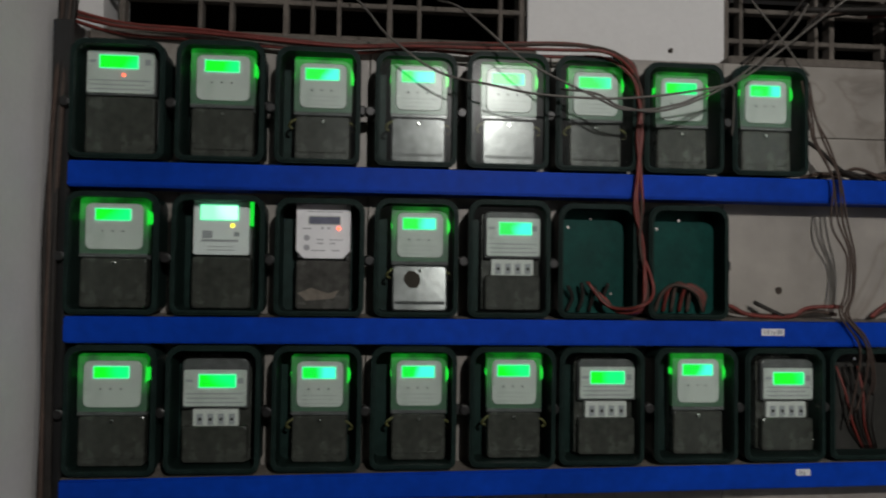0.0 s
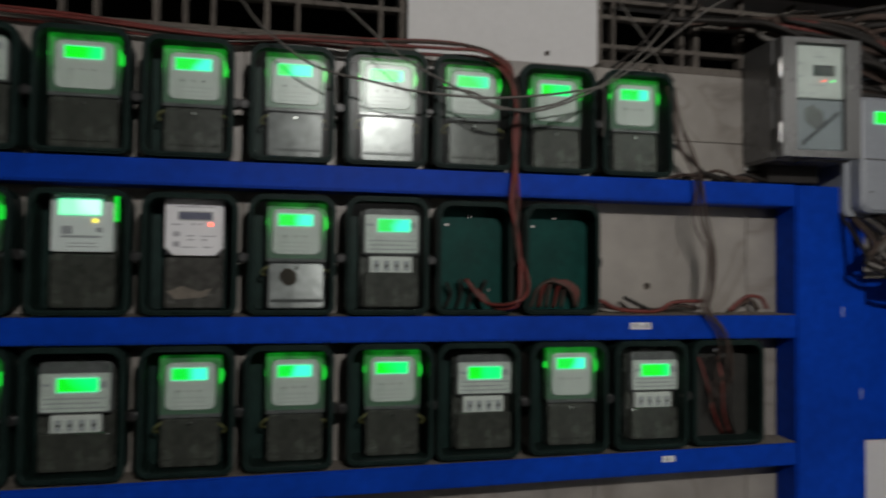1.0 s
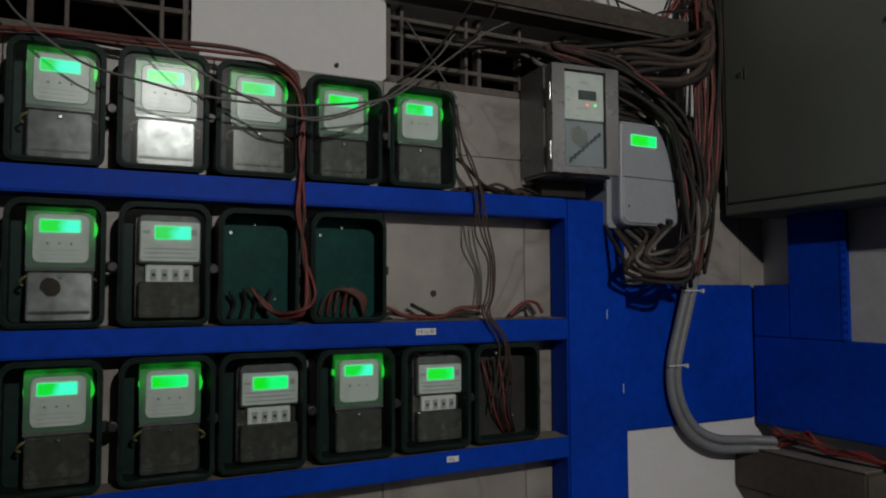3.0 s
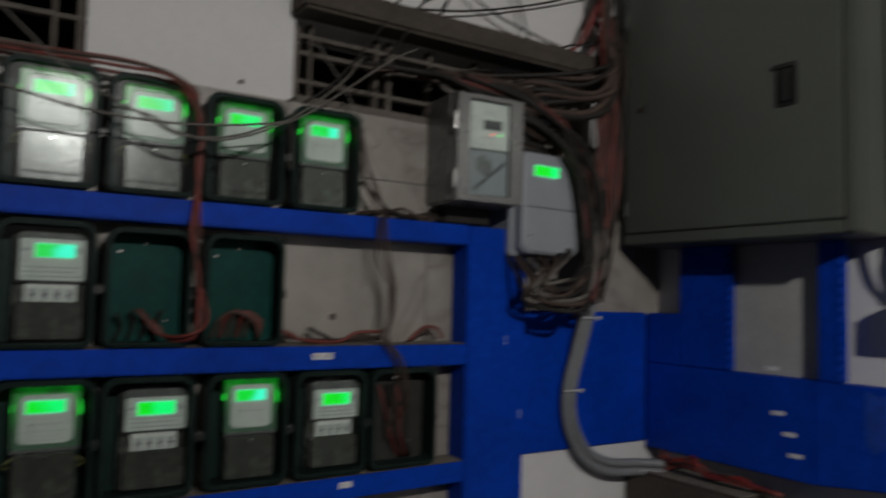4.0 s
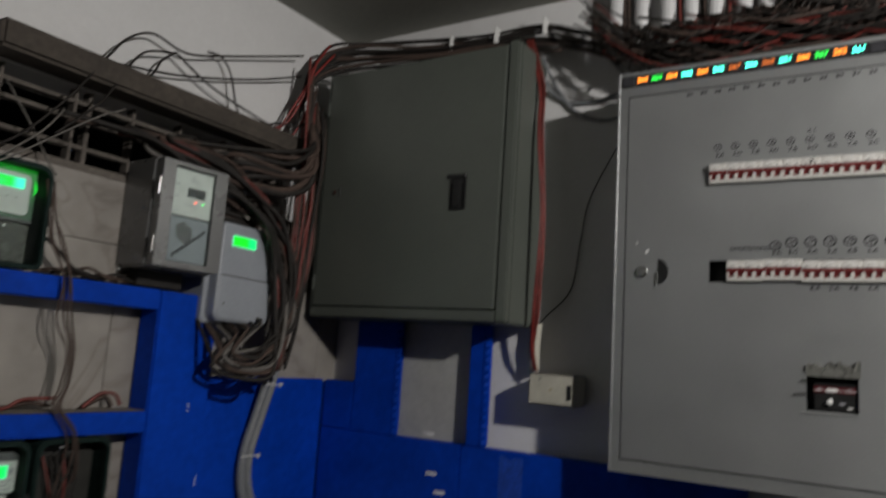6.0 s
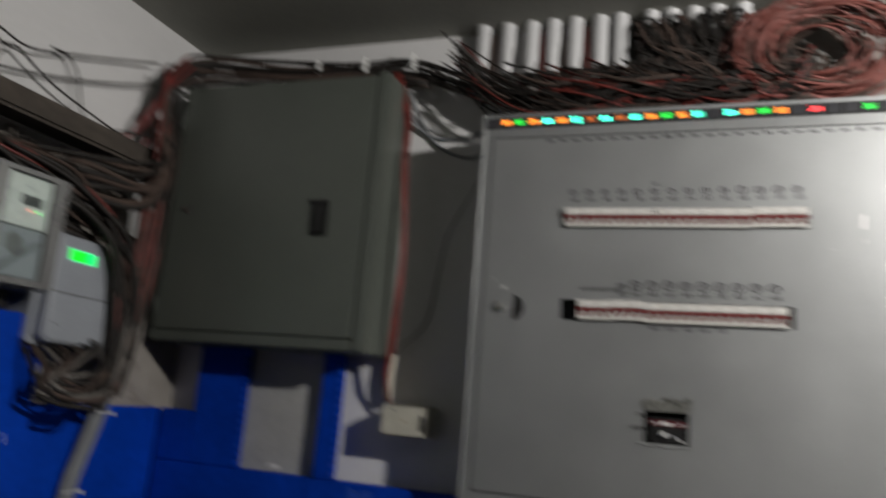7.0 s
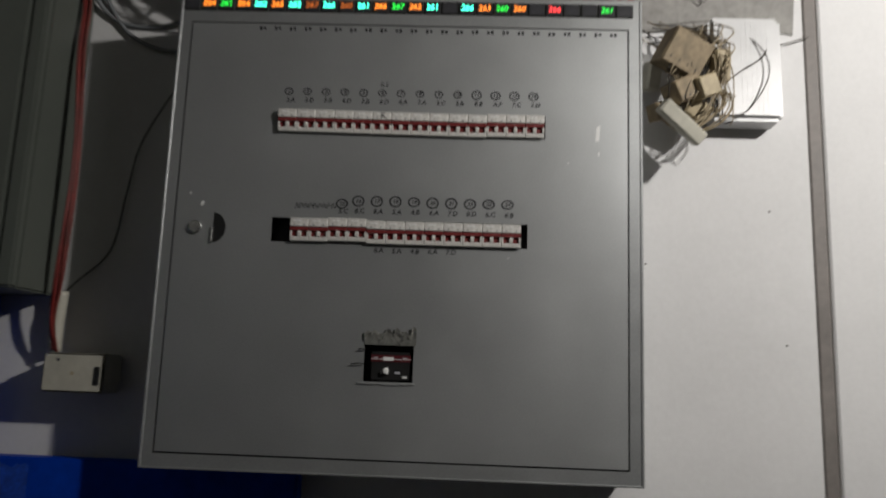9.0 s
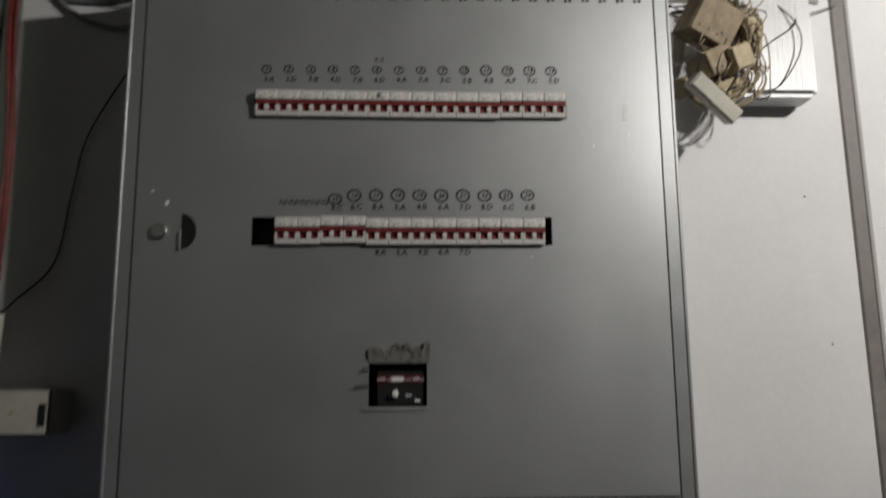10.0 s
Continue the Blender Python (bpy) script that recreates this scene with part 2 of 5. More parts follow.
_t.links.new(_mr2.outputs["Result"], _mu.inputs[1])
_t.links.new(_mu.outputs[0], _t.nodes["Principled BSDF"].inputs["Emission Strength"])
# for added side pieces that imitate display glow on the walls beside the meter
LEAK_HOT = glow("side_glow_bright", (0.01, 0.8, 0.04), 0.7)
LED_RED = glow("red_led", (1.0, 0.10, 0.05), 2.5)
LED_AMBER = glow("amber_led", (1.0, 0.75, 0.05), 1.6)
LED_GREEN = glow("green_led", (0.1, 1.0, 0.2), 2.0)
DIGIT_ORANGE = glow("orange_digits", (1.0, 0.24, 0.02), 2.6)
DIGIT_DIM = glow("dim_orange_digits", (1.0, 0.20, 0.02), 0.7)
DIGIT_GREEN = glow("green_digits", (0.02, 0.8, 0.06), 2.0)
DIGIT_CYAN = glow("cyan_digits", (0.06, 0.95, 0.60), 4.2)
DIGIT_RED = glow("red_digits", (1.0, 0.04, 0.05), 2.6)


# ---- mesh helpers ----
def part(name, bm, material, parent=None, label="", smooth=False):
    me = bpy.data.meshes.new(name)
    if bm.faces:
        bmesh.ops.recalc_face_normals(bm, faces=bm.faces[:])
    bm.to_mesh(me)
    bm.free()
    me.materials.append(material)
    if smooth:
        me.polygons.foreach_set("use_smooth", [True] * len(me.polygons))
        me.update()
    ob = new(name, me)
    ob.parent = parent
    return tagged(ob, label)


def thing(name, m, label, category, group="", kind=""):
    ob = new(name)
    ob.empty_display_size = 0.02
    ob.matrix_basis = m
    return tagged(ob, label, category, group, kind)


def box(x0, x1, y0, y1, z0, z1, bevel=0.0, bm=None, seg=1, turn=None):
    own = bmesh.new()
    bmesh.ops.create_cube(own, size=1.0, matrix=Matrix.LocRotScale(((x0 + x1) / 2, (y0 + y1) / 2, (z0 + z1) / 2), None, (abs(x1 - x0), abs(y1 - y0), abs(z1 - z0))))
    if bevel:
        bmesh.ops.bevel(own, geom=own.edges[:], offset=bevel, segments=seg, affect="EDGES", clamp_overlap=True)
    if turn is not None:
        bmesh.ops.transform(own, matrix=turn, verts=own.verts[:])
    if bm is None:
        return own
    me = bpy.data.meshes.new("tmp")
    own.to_mesh(me)
    own.free()
    bm.from_mesh(me)
    bpy.data.meshes.remove(me)
    return bm


def rounded(x0, x1, z0, z1, r, n=5, r_low=None):
    """Outline of a rounded rectangle, anticlockwise."""
    r_low = r if r_low is None else r_low
    pts = []
    for cx, cz, a0, rr in ((x1 - r, z1 - r, 0, r), (x0 + r, z1 - r, 90, r), (x0 + r_low, z0 + r_low, 180, r_low), (x1 - r_low, z0 + r_low, 270, r_low)):
        for k in range(n):
            a = radians(a0 + 90 * k / (n - 1))
            pts.append((cx + rr * math.cos(a), cz + rr * math.sin(a)))
    return pts


def prism(outline, y0, y1, bm=None, lip=0.0):
    """Extrudes an (x, z) outline from y0 (back) to y1 (front); lip rounds the front edge."""
    bm = bm or bmesh.new()
    cx, cz = sum(p[0] for p in outline) / len(outline), sum(p[1] for p in outline) / len(outline)
    levels = [(y0, 0.0)]
    if lip:
        levels += [(y1 + lip, 0.0), (y1 + 0.3 * lip, 0.3 * lip), (y1, lip)]
    else:
        levels += [(y1, 0.0)]
    rings = []
    for y, inset in levels:
        ring = []
        for x, z in outline:
            d = math.hypot(x - cx, z - cz) or 1
            ring.append(bm.verts.new((x - (x - cx) / d * inset, y, z - (z - cz) / d * inset)))
        rings.append(ring)
    n = len(outline)
    for a, b in zip(rings, rings[1:]):
        for i in range(n):
            bm.faces.new((a[i], a[(i + 1) % n], b[(i + 1) % n], b[i]))
    bm.faces.new(rings[0])
    bm.faces.new(rings[-1])
    return bm


def ring(outer, inner, y0, y1, bm=None):
    bm = bm or bmesh.new()
    n = len(outer)
    v = [[bm.verts.new((x, y, z)) for x, z in o] for o, y in ((outer, y0), (outer, y1), (inner, y1), (inner, y0))]
    for a, b in zip(v, v[1:] + v[:1]):
        for i in range(n):
            bm.faces.new((a[i], a[(i + 1) % n], b[(i + 1) % n], b[i]))
    return bm


def slab(us, vs, holes, y0, y1, bm=None):
    """A plate in x and z with rectangular holes (u0, u1, v0, v1), from y0 (back) to y1 (front)."""
    bm = bm or bmesh.new()
    us = sorted(set([*us] + [h[0] for h in holes] + [h[1] for h in holes]))
    vs = sorted(set([*vs] + [h[2] for h in holes] + [h[3] for h in holes]))
    grid = {}

    def vert(i, j, k):
        if (i, j, k) not in grid:
            grid[i, j, k] = bm.verts.new((us[i], (y0, y1)[k], vs[j]))
        return grid[i, j, k]

    def solid(i, j):
        if not (0 <= i < len(us) - 1 and 0 <= j < len(vs) - 1):
            return False
        u, v = (us[i] + us[i + 1]) / 2, (vs[j] + vs[j + 1]) / 2
        return not any(h[0] < u < h[1] and h[2] < v < h[3] for h in holes)

    for i in range(len(us) - 1):
        for j in range(len(vs) - 1):
            if not solid(i, j):
                continue
            for k in (0, 1):
                bm.faces.new((vert(i, j, k), vert(i + 1, j, k), vert(i + 1, j + 1, k), vert(i, j + 1, k)))
            for di, dj, e in ((-1, 0, ((i, j), (i, j + 1))), (1, 0, ((i + 1, j), (i + 1, j + 1))), (0, -1, ((i, j), (i + 1, j))), (0, 1, ((i, j + 1), (i + 1, j + 1)))):
                if not solid(i + di, j + dj):
                    bm.faces.new((vert(*e[0], 0), vert(*e[1], 0), vert(*e[1], 1), vert(*e[0], 1)))
    return bm


def smooth_path(pts, steps=6):
    """Catmull-Rom through the points."""
    p = [Vector(q) for q in pts]
    p = [2 * p[0] - p[1]] + p + [2 * p[-1] - p[-2]]
    out = []
    for i in range(1, len(p) - 2):
        for k in range(steps):
            t = k / steps
            out.append(0.5 * (2 * p[i] + (p[i + 1] - p[i - 1]) * t + (2 * p[i - 1] - 5 * p[i] + 4 * p[i + 1] - p[i + 2]) * t * t + (3 * p[i] - p[i - 1] - 3 * p[i + 1] + p[i + 2]) * t ** 3))
    out.append(p[-2])
    return out


def tube(pts, r, n=6, bm=None, steps=6):
    bm = bm or bmesh.new()
    path = smooth_path(pts, steps)
    side, last = None, None
    for i, q in enumerate(path):
        d = (path[min(i + 1, len(path) - 1)] - path[max(i - 1, 0)]).normalized()
        if side is None:
            side = d.orthogonal().normalized()
        side = (side - d * side.dot(d)).normalized()
        up = d.cross(side)
        now = [bm.verts.new(q + r * (math.cos(2 * math.pi * k / n) * side + math.sin(2 * math.pi * k / n) * up)) for k in range(n)]
        if last:
            for k in range(n):
                bm.faces.new((last[k], last[(k + 1) % n], now[(k + 1) % n], now[k]))
        else:
            bm.faces.new(now[::-1])
        last = now
    bm.faces.new(last)
    return bm


def disc(x, y, z, r, depth, bm=None, n=12, axis="y", lip=0.0):
    """A short cylinder whose front is at y, towards the viewer."""
    bm = bm or bmesh.new()
    outline = [(x + r * math.cos(2 * math.pi * k / n), z + r * math.sin(2 * math.pi * k / n)) for k in range(n)]
    return prism(outline, y + depth, y, bm, lip)


def text_mesh(words, size, x, y, z, bm=None, turn=0.0, shear=0.0, align="CENTER", bold=0.0):
    """Flat lettering standing in the x-z plane, read from -y."""
    cu = bpy.data.curves.new("words", "FONT")
    cu.body, cu.size, cu.align_x, cu.align_y, cu.resolution_u, cu.shear = words, size, align, "CENTER", 2, shear
    cu.extrude, cu.offset = 0.0002, bold
    ob = bpy.data.objects.new("words", cu)
    scene.collection.objects.link(ob)
    bpy.context.view_layer.update()
    me = bpy.data.meshes.new_from_object(ob.evaluated_get(bpy.context.evaluated_depsgraph_get()))
    bpy.data.objects.remove(ob)
    bpy.data.curves.remove(cu)
    me.transform(pose(x, y, z, 90, 0, 0) @ pose(0, 0, 0, 0, 0, turn))
    bm = bm or bmesh.new()
    bm.from_mesh(me)
    bpy.data.meshes.remove(me)
    return bm


def cable(name, pts, r, material, label, group="", n=6, category="cable"):
    ob = part(name, tube(pts, r, n), material, None, label, smooth=True)
    return tagged(ob, label, category, group)


def east(y, z, x=EAST):
    """The pose of a thing hung on the east wall; its front looks to -x."""
    return pose(x, y, z, 0, 0, -90)


# ---- room ----
def wall(name, bm, material, label):
    return tagged(part(name, bm, material, None, label), label, "wall", kind="structure")


OPEN_L = (-0.50, 0.335, 1.925, 2.115)
OPEN_R = (0.751, 1.62, 1.925, 2.105)
north = wall("wall_north", slab((FAR, EAST + 0.15), (0, CEIL), [OPEN_L, OPEN_R], NORTH + 0.15, NORTH), PLASTER, "white plastered wall with two lattice vents")
wall("wall_east", box(EAST, EAST + 0.15, -0.862, NORTH, 0, CEIL), PLASTER, "white plastered wall behind the panel boards")
wall("pier", box(WEST - 0.30, WEST, 1.06, NORTH - 0.001, 0, CEIL, 0.006), PLASTER, "grubby white plastered pier beside the meter rack")
# unseen walls, added to close the room without returning light
wall("wall_west", box(FAR - 0.15, FAR, SOUTH, NORTH, 0, CEIL), HALL, "added near-black wall closing the unseen hall")
wall("wall_south", box(FAR - 0.15, EAST + 0.15, SOUTH - 0.15, SOUTH, 0, CEIL), HALL, "added near-black wall closing the unseen hall")
tagged(part("floor", box(FAR - 0.15, EAST + 0.15, SOUTH - 0.15, NORTH + 0.15, -0.1, 0), FLOOR, None), "grey concrete floor", "floor", kind="structure")
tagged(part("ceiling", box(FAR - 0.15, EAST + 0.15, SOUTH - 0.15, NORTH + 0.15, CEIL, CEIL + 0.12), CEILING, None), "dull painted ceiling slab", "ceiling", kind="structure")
# narrow strip, darker than the wall and door on either side
tagged(part("trim", box(EAST - 0.004, EAST + 0.15, -0.892, -0.863, 0, CEIL, 0.003), STRIP, None), "dark grey strip between the wall and the door", "trim", kind="structure")
tagged(part("door_1", box(EAST - 0.006, EAST + 0.15, -1.85, -0.894, 0, CEIL, 0.004), PLASTER, None), "white painted door leaf beside the panel wall", "door", kind="structure")
# grey band on the upper wall with an uneven lower edge
rng = random.Random(31)
edge = [(-0.40 + 0.021 * k, 2.276 + 0.006 * rng.random()) for k in range(60)]
patch = prism([(-0.40, CEIL - 0.001)] + edge + [(0.861, CEIL - 0.001)], -0.0005, -0.004)
bmesh.ops.transform(patch, matrix=pose(EAST, 0, 0, 0, 0, -90), verts=patch.verts[:])
wall("wall_patch", patch, paint("upper_wall_grey", (0.33, 0.32, 0.30), 0.85, var=0.35, grain=60, blotch=7, bump=0.3), "rough grey band along the top of the white wall")
wall("wall_side", box(EAST, EAST + 0.15, SOUTH, -1.85, 0, CEIL), HALL, "added near-black wall beyond the door, out of view")
# added sheets, painted near-black in place of unlit depth behind the vents
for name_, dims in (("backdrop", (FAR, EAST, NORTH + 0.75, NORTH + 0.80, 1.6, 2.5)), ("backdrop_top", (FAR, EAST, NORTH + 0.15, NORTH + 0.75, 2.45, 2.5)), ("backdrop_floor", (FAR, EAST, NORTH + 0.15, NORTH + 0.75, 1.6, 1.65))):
    tagged(part(name_, box(*dims), VOID), "near-black sheet standing in for the shade behind the vents", "backdrop", kind="structure")

# marble tiles on the lower part of the north wall
bed = box(WEST, EAST, TILE + 0.012, NORTH, 0.0, 1.905)
tagged(part("tile_bed", bed, GROUT, north), "grey mortar bed of the tiles")
tile_meshes = {}
xs = [WEST] + [0.725 + 0.354 * k for k in range(-3, 4)]
xs = [x for x in xs if x < EAST] + [EAST]
zs = [0.0, 0.158, 0.558, 0.958, 1.358, 1.758, 1.905]
for i in range(len(xs) - 1):
    for j in range(len(zs) - 1):
        w, h = xs[i + 1] - xs[i] - 0.0016, zs[j + 1] - zs[j] - 0.0016
        if w < 0.01:
            continue
        key = (round(w, 3), round(h, 3))
        if key not in tile_meshes:
            me = bpy.data.meshes.new("tile")
            b = box(0, w, 0, 0.014, 0, h, 0.0012)
            b.to_mesh(me)
            b.free()
            me.materials.append(MARBLE)
            tile_meshes[key] = me
        ob = new("tile", tile_meshes[key])
        ob.parent = north
        ob.location = (xs[i] + 0.00125, TILE + 0.0005 * ((i * 7 + j * 5) % 3), zs[j] + 0.00125)


part("plaster_panel", box(1.3225, EAST - 0.001, TILE - 0.005, TILE - 0.0005, 0.0, 1.1075, 0.001), PLASTER, north, "white plaster below the blue corner board")


# lattice vents
def lattice(name, opening, uprights, rails, label):
    ob = thing(name, pose(0, 0, 0), label, "vent", "lattice vents", "structure")
    x0, x1, z0, z1 = opening
    for i, x in enumerate(uprights):
        w = 0.008 if i % 3 else 0.011
        part("upright", box(x - w / 2, x + w / 2, NORTH + 0.012, NORTH + 0.04, z0, z1, 0.0015), LATTICE, ob)
    for z in rails:
        part("rail", box(x0, x1, NORTH + 0.014, NORTH + 0.038, z - 0.005, z + 0.005, 0.0015), LATTICE, ob)
    part("sill", box(x0 - 0.01, x1 + 0.01, TILE + 0.004, NORTH + 0.15, z0 - 0.022, z0 - 0.002, 0.004), LATTICE, ob, "dusty concrete sill")
    return ob


lattice("window_1", OPEN_L, (-0.47, -0.32, -0.26, -0.153, -0.100, -0.048, 0.054, 0.114, 0.281, 0.325), (1.943, 2.011, 2.06), "dusty concrete lattice vent above the meters")
lattice("window_2", OPEN_R, (0.762, 0.795, 0.962, 0.997, 1.112, 1.25, 1.40, 1.55), (1.972, 2.037, 2.075), "dusty lattice vent hung with cables")
tagged(part("lintel", box(0.738, 1.70, 1.365, NORTH, 2.105, 2.165, 0.008, seg=2), BEAM), "dirty brown concrete lintel over the vent", "lintel", kind="structure")

# ---- blue meter rack ----
rack = thing("meter_rack", pose(0, 0, 0), "bright blue painted steel rack carrying the meter boxes", "rack")


def bar(z0, z1, rise=0.0, x0=-0.512, x1=1.150):
    """A rail of the rack; rise: how much its far end stands higher."""
    bm = box(x0, x1, FRONT, TILE - 0.002, z0, z1, 0.003, seg=2)
    for v in bm.verts:
        v.co.z += rise * (v.co.x - x0) / (x1 - x0)
    return part("rail", bm, BLUE, rack)


def dust_strip(z, rise=0.0, x0=-0.512, x1=1.150):
    bm = bmesh.new()
    rng = random.Random(int(z * 1000))
    n = 90
    rows_ = []
    for k in range(n + 1):
        x = x0 + (x1 - x0) * k / n
        zz = z + rise * k / n
        rows_.append([bm.verts.new((x, y, zz + 0.0006 + h * rng.random())) for y, h in ((FRONT + 0.002, 0.0004), (FRONT + 0.02, 0.003), (TILE - 0.012, 0.006), (TILE - 0.003, 0.004))])
    for a, b in zip(rows_, rows_[1:]):
        for i in range(3):
            bm.faces.new((a[i], a[i + 1], b[i + 1], b[i]))
    return part("dust", bm, DUSTY, rack, "layer of grey-brown dust", smooth=True)


BAR3 = 0.021
bar(1.619, 1.665)
bar(1.342, 1.389)
bar(1.056, 1.102, BAR3)
dust_strip(1.665)
dust_strip(1.389)
dust_strip(1.102, BAR3)
part("post", box(1.150, 1.322, FRONT, TILE - 0.002, 0.0, 1.664, 0.004, seg=2), BLUE, rack)
part("corner_board", box(1.318, FX, 1.385, TILE - 0.001, 1.108, 1.4675, 0.003, seg=2), BLUE, rack)
# near-black upright strip filling the gap beside the pier
part("end_strip", box(-0.548, -0.513, FRONT + 0.012, TILE - 0.002, 0.0, 1.92, 0.003), BLACK, rack, "near-black strip between the pier and the rack")


def sticker(parent, m, w, h, bars, label="small white printed label"):
    s = thing("label_sticker", m, label, "label")
    part("paper", box(-w / 2, w / 2, -0.0008, 0, -h / 2, h / 2), LABEL, s)
    bm = bmesh.new()
    for x0, x1, z0, z1 in bars:
        box(x0 * w, x1 * w, -0.0012, -0.0008, z0 * h, z1 * h, bm=bm)
    part("print", bm, INK_SOFT, s)
    return s


BARS = [(-0.42, -0.34, -0.3, 0.3), (-0.28, -0.16, -0.3, 0.3), (-0.10, -0.05, -0.3, 0.3), (0.0, 0.12, -0.35, 0.1), (0.18, 0.42, -0.3, 0.35)]
sticker(rack, pose(0.792, FRONT, 1.369), 0.045, 0.013, BARS)
sticker(rack, pose(0.853, FRONT, 1.103), 0.028, 0.012, BARS[1:4])
for x, z in ((1.262, 1.385), (1.308, 1.21)):
    part("scratch", box(x, x + 0.0015, FRONT - 0.0008, FRONT, z, z + 0.022), LABEL, rack, "white scratch in the blue paint")

# blue frame on the east side
frame_e = thing("blue_frame", pose(0, 0, 0), "bright blue painted steel frame standing off the wall", "frame")


def eblock(name, y0, y1, z0, z1, material=BLUE, x0=FX, x1=None, label="", tilt=0.0):
    bm = box(x0, x1 or x0 + 0.045, y0, y1, z0, z1, 0.003, seg=2)
    if tilt:
        for v in bm.verts:
            if v.co.z < (z0 + z1) / 2:
                v.co.z += tilt * max(0.0, 0.892 - v.co.y)
    return part(name, bm, material, frame_e, label)


eblock("band", 0.890, 1.384, 1.0915, 1.327)
eblock("band", 0.173, 0.8895, 1.0915, 1.327, tilt=0.118)
eblock("upright", 1.121, 1.270, 1.3275, 1.649)
eblock("corner_plate", 1.2705, 1.384, 1.3275, 1.467)
eblock("upright", 0.832, 0.878, 1.3275, 1.649)
part("backing_board", box(FX + 0.034, FX + 0.040, 0.8785, 1.1205, 1.3275, 1.649), BACKBOARD, frame_e, "off-white board behind the opening")
for y in (0.40, 0.74, 1.22):
    eblock("bracket", y, y + 0.03, 1.20, 1.285, x0=FX + 0.0455, x1=EAST)


def slotted(y, z0, z1, wide=0.016):
    """Blue slotted angle: the wall shows through its slots."""
    n = int((z1 - z0) / 0.0215)
    holes = [(-0.0055, 0.0055, z0 + 0.006 + 0.0215 * k, z0 + 0.0175 + 0.0215 * k) for k in range(n)]
    bm = slab((-wide / 2, wide / 2), (z0, z1), holes, 0.002, 0.0)
    bmesh.ops.transform(bm, matrix=pose(FX - 0.0015, y, 0, 0, 0, -90), verts=bm.verts[:])
    return part("slotted_strip", bm, BLUE, frame_e, "blue slotted steel angle")


slotted(0.8235, 1.330, 1.648)
slotted(1.1125, 1.330, 1.648)
for y, z in ((0.993, 1.346), (0.977, 1.242), (0.948, 1.196), (0.933, 1.149)):
    sticker(frame_e, east(y, z, FX), 0.034, 0.010, BARS[:2])
rng = random.Random(6)
stain = prism([(-0.034 + 0.068 * k / 8, 0.055 + 0.012 * rng.random()) for k in range(9)][::-1] + [(-0.034 + 0.068 * k / 8, -0.030 - 0.045 * rng.random()) for k in range(9)], 0.0, -0.0006)
bmesh.ops.transform(stain, matrix=pose(FX, 0.738, 1.252, 0, 0, -90), verts=stain.verts[:])
part("paint_run", stain, paint("pale_blue_run", (0.008, 0.066, 0.46), 0.6, var=0.5, grain=120, blotch=50, bump=0), frame_e, "pale run in the blue paint")


# ---- meter boxes ----
def meter_box(x, z, w, h, label, empty=False, back=None, window=True):
    b = thing("meter_box", pose(x, TILE, z), label, "meter box", "meter boxes on the rack")
    out = rounded(-w / 2, w / 2, 0, h, 0.026, 6, 0.016)
    shell_o = rounded(-w / 2 + 0.004, w / 2 - 0.004, 0.004, h - 0.004, 0.024, 6, 0.014)
    shell_i = rounded(-w / 2 + 0.0075, w / 2 - 0.0075, 0.0075, h - 0.0075, 0.021, 6, 0.012)
    rim_i = rounded(-w / 2 + 0.0085, w / 2 - 0.0085, 0.0085, h - 0.0095, 0.021, 6, 0.011)
    part("body", ring(shell_o, shell_i, -0.001, -0.058), GREEN_BOX, b)
    part("back_plate", prism(shell_i, -0.001, -0.024 if empty else -0.004), back or (GREEN_EMPTY if empty else GREEN_BACK), b, "green back plate" if back is None else "grimy dark back plate")
    part("door_frame", ring(out, rim_i, -0.058, -0.075), GREEN_BOX, b)
    lip = ring(rounded(-w / 2 + 0.0035, w / 2 - 0.0035, 0.0035, h - 0.0035, 0.023, 6, 0.013), rim_i, -0.075, -0.078)
    part("door_lip", lip, GREEN_BOX, b)
    if window and not empty:
        pane = part("window", prism(rim_i, -0.066, -0.068), PANE, b, "clear plastic window")
        pane.visible_shadow = False
    knob = disc(-w / 2 - 0.009, -0.074, h * 0.47, 0.010, 0.018, lip=0.003)
    box(-w / 2 - 0.012, -w / 2 + 0.006, -0.060, -0.050, h * 0.47 - 0.006, h * 0.47 + 0.006, 0.001, knob)
    part("latch", knob, BLACK, b, "black turning latch")
    part("hinge", box(w / 2 - 0.002, w / 2 + 0.009, -0.066, -0.046, h * 0.47 - 0.008, h * 0.47 + 0.010, 0.002), BLACK, b)
    if empty:
        for sx, sz in ((-0.045, h - 0.042), (0.0, h - 0.025), (0.04, 0.045)):
            part("screw", disc(sx, -0.0255, sz, 0.003, 0.003), CHROME, b)
    return b


# ---- meters ----
def lines(parent, spec, y, material, name="print"):
    bm = bmesh.new()
    for x0, x1, z0, z1 in spec:
        box(x0, x1, y, y + 0.0006, z0, z1, bm=bm)
    return part(name, bm, material, parent)


def display(m, x, z0, z1, w, y, material):
    # beside a lit display the bezel emits too, in place of light falling on it
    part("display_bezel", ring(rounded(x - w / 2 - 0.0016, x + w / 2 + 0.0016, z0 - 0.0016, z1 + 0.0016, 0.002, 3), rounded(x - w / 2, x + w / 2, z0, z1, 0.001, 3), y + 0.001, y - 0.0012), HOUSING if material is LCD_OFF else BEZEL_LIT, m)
    part("display", box(x - w / 2 + 0.0002, x + w / 2 - 0.0002, y - 0.0006, y + 0.002, z0 + 0.0002, z1 - 0.0002), material, m, "backlit display" if material is not LCD_OFF else "unlit display")


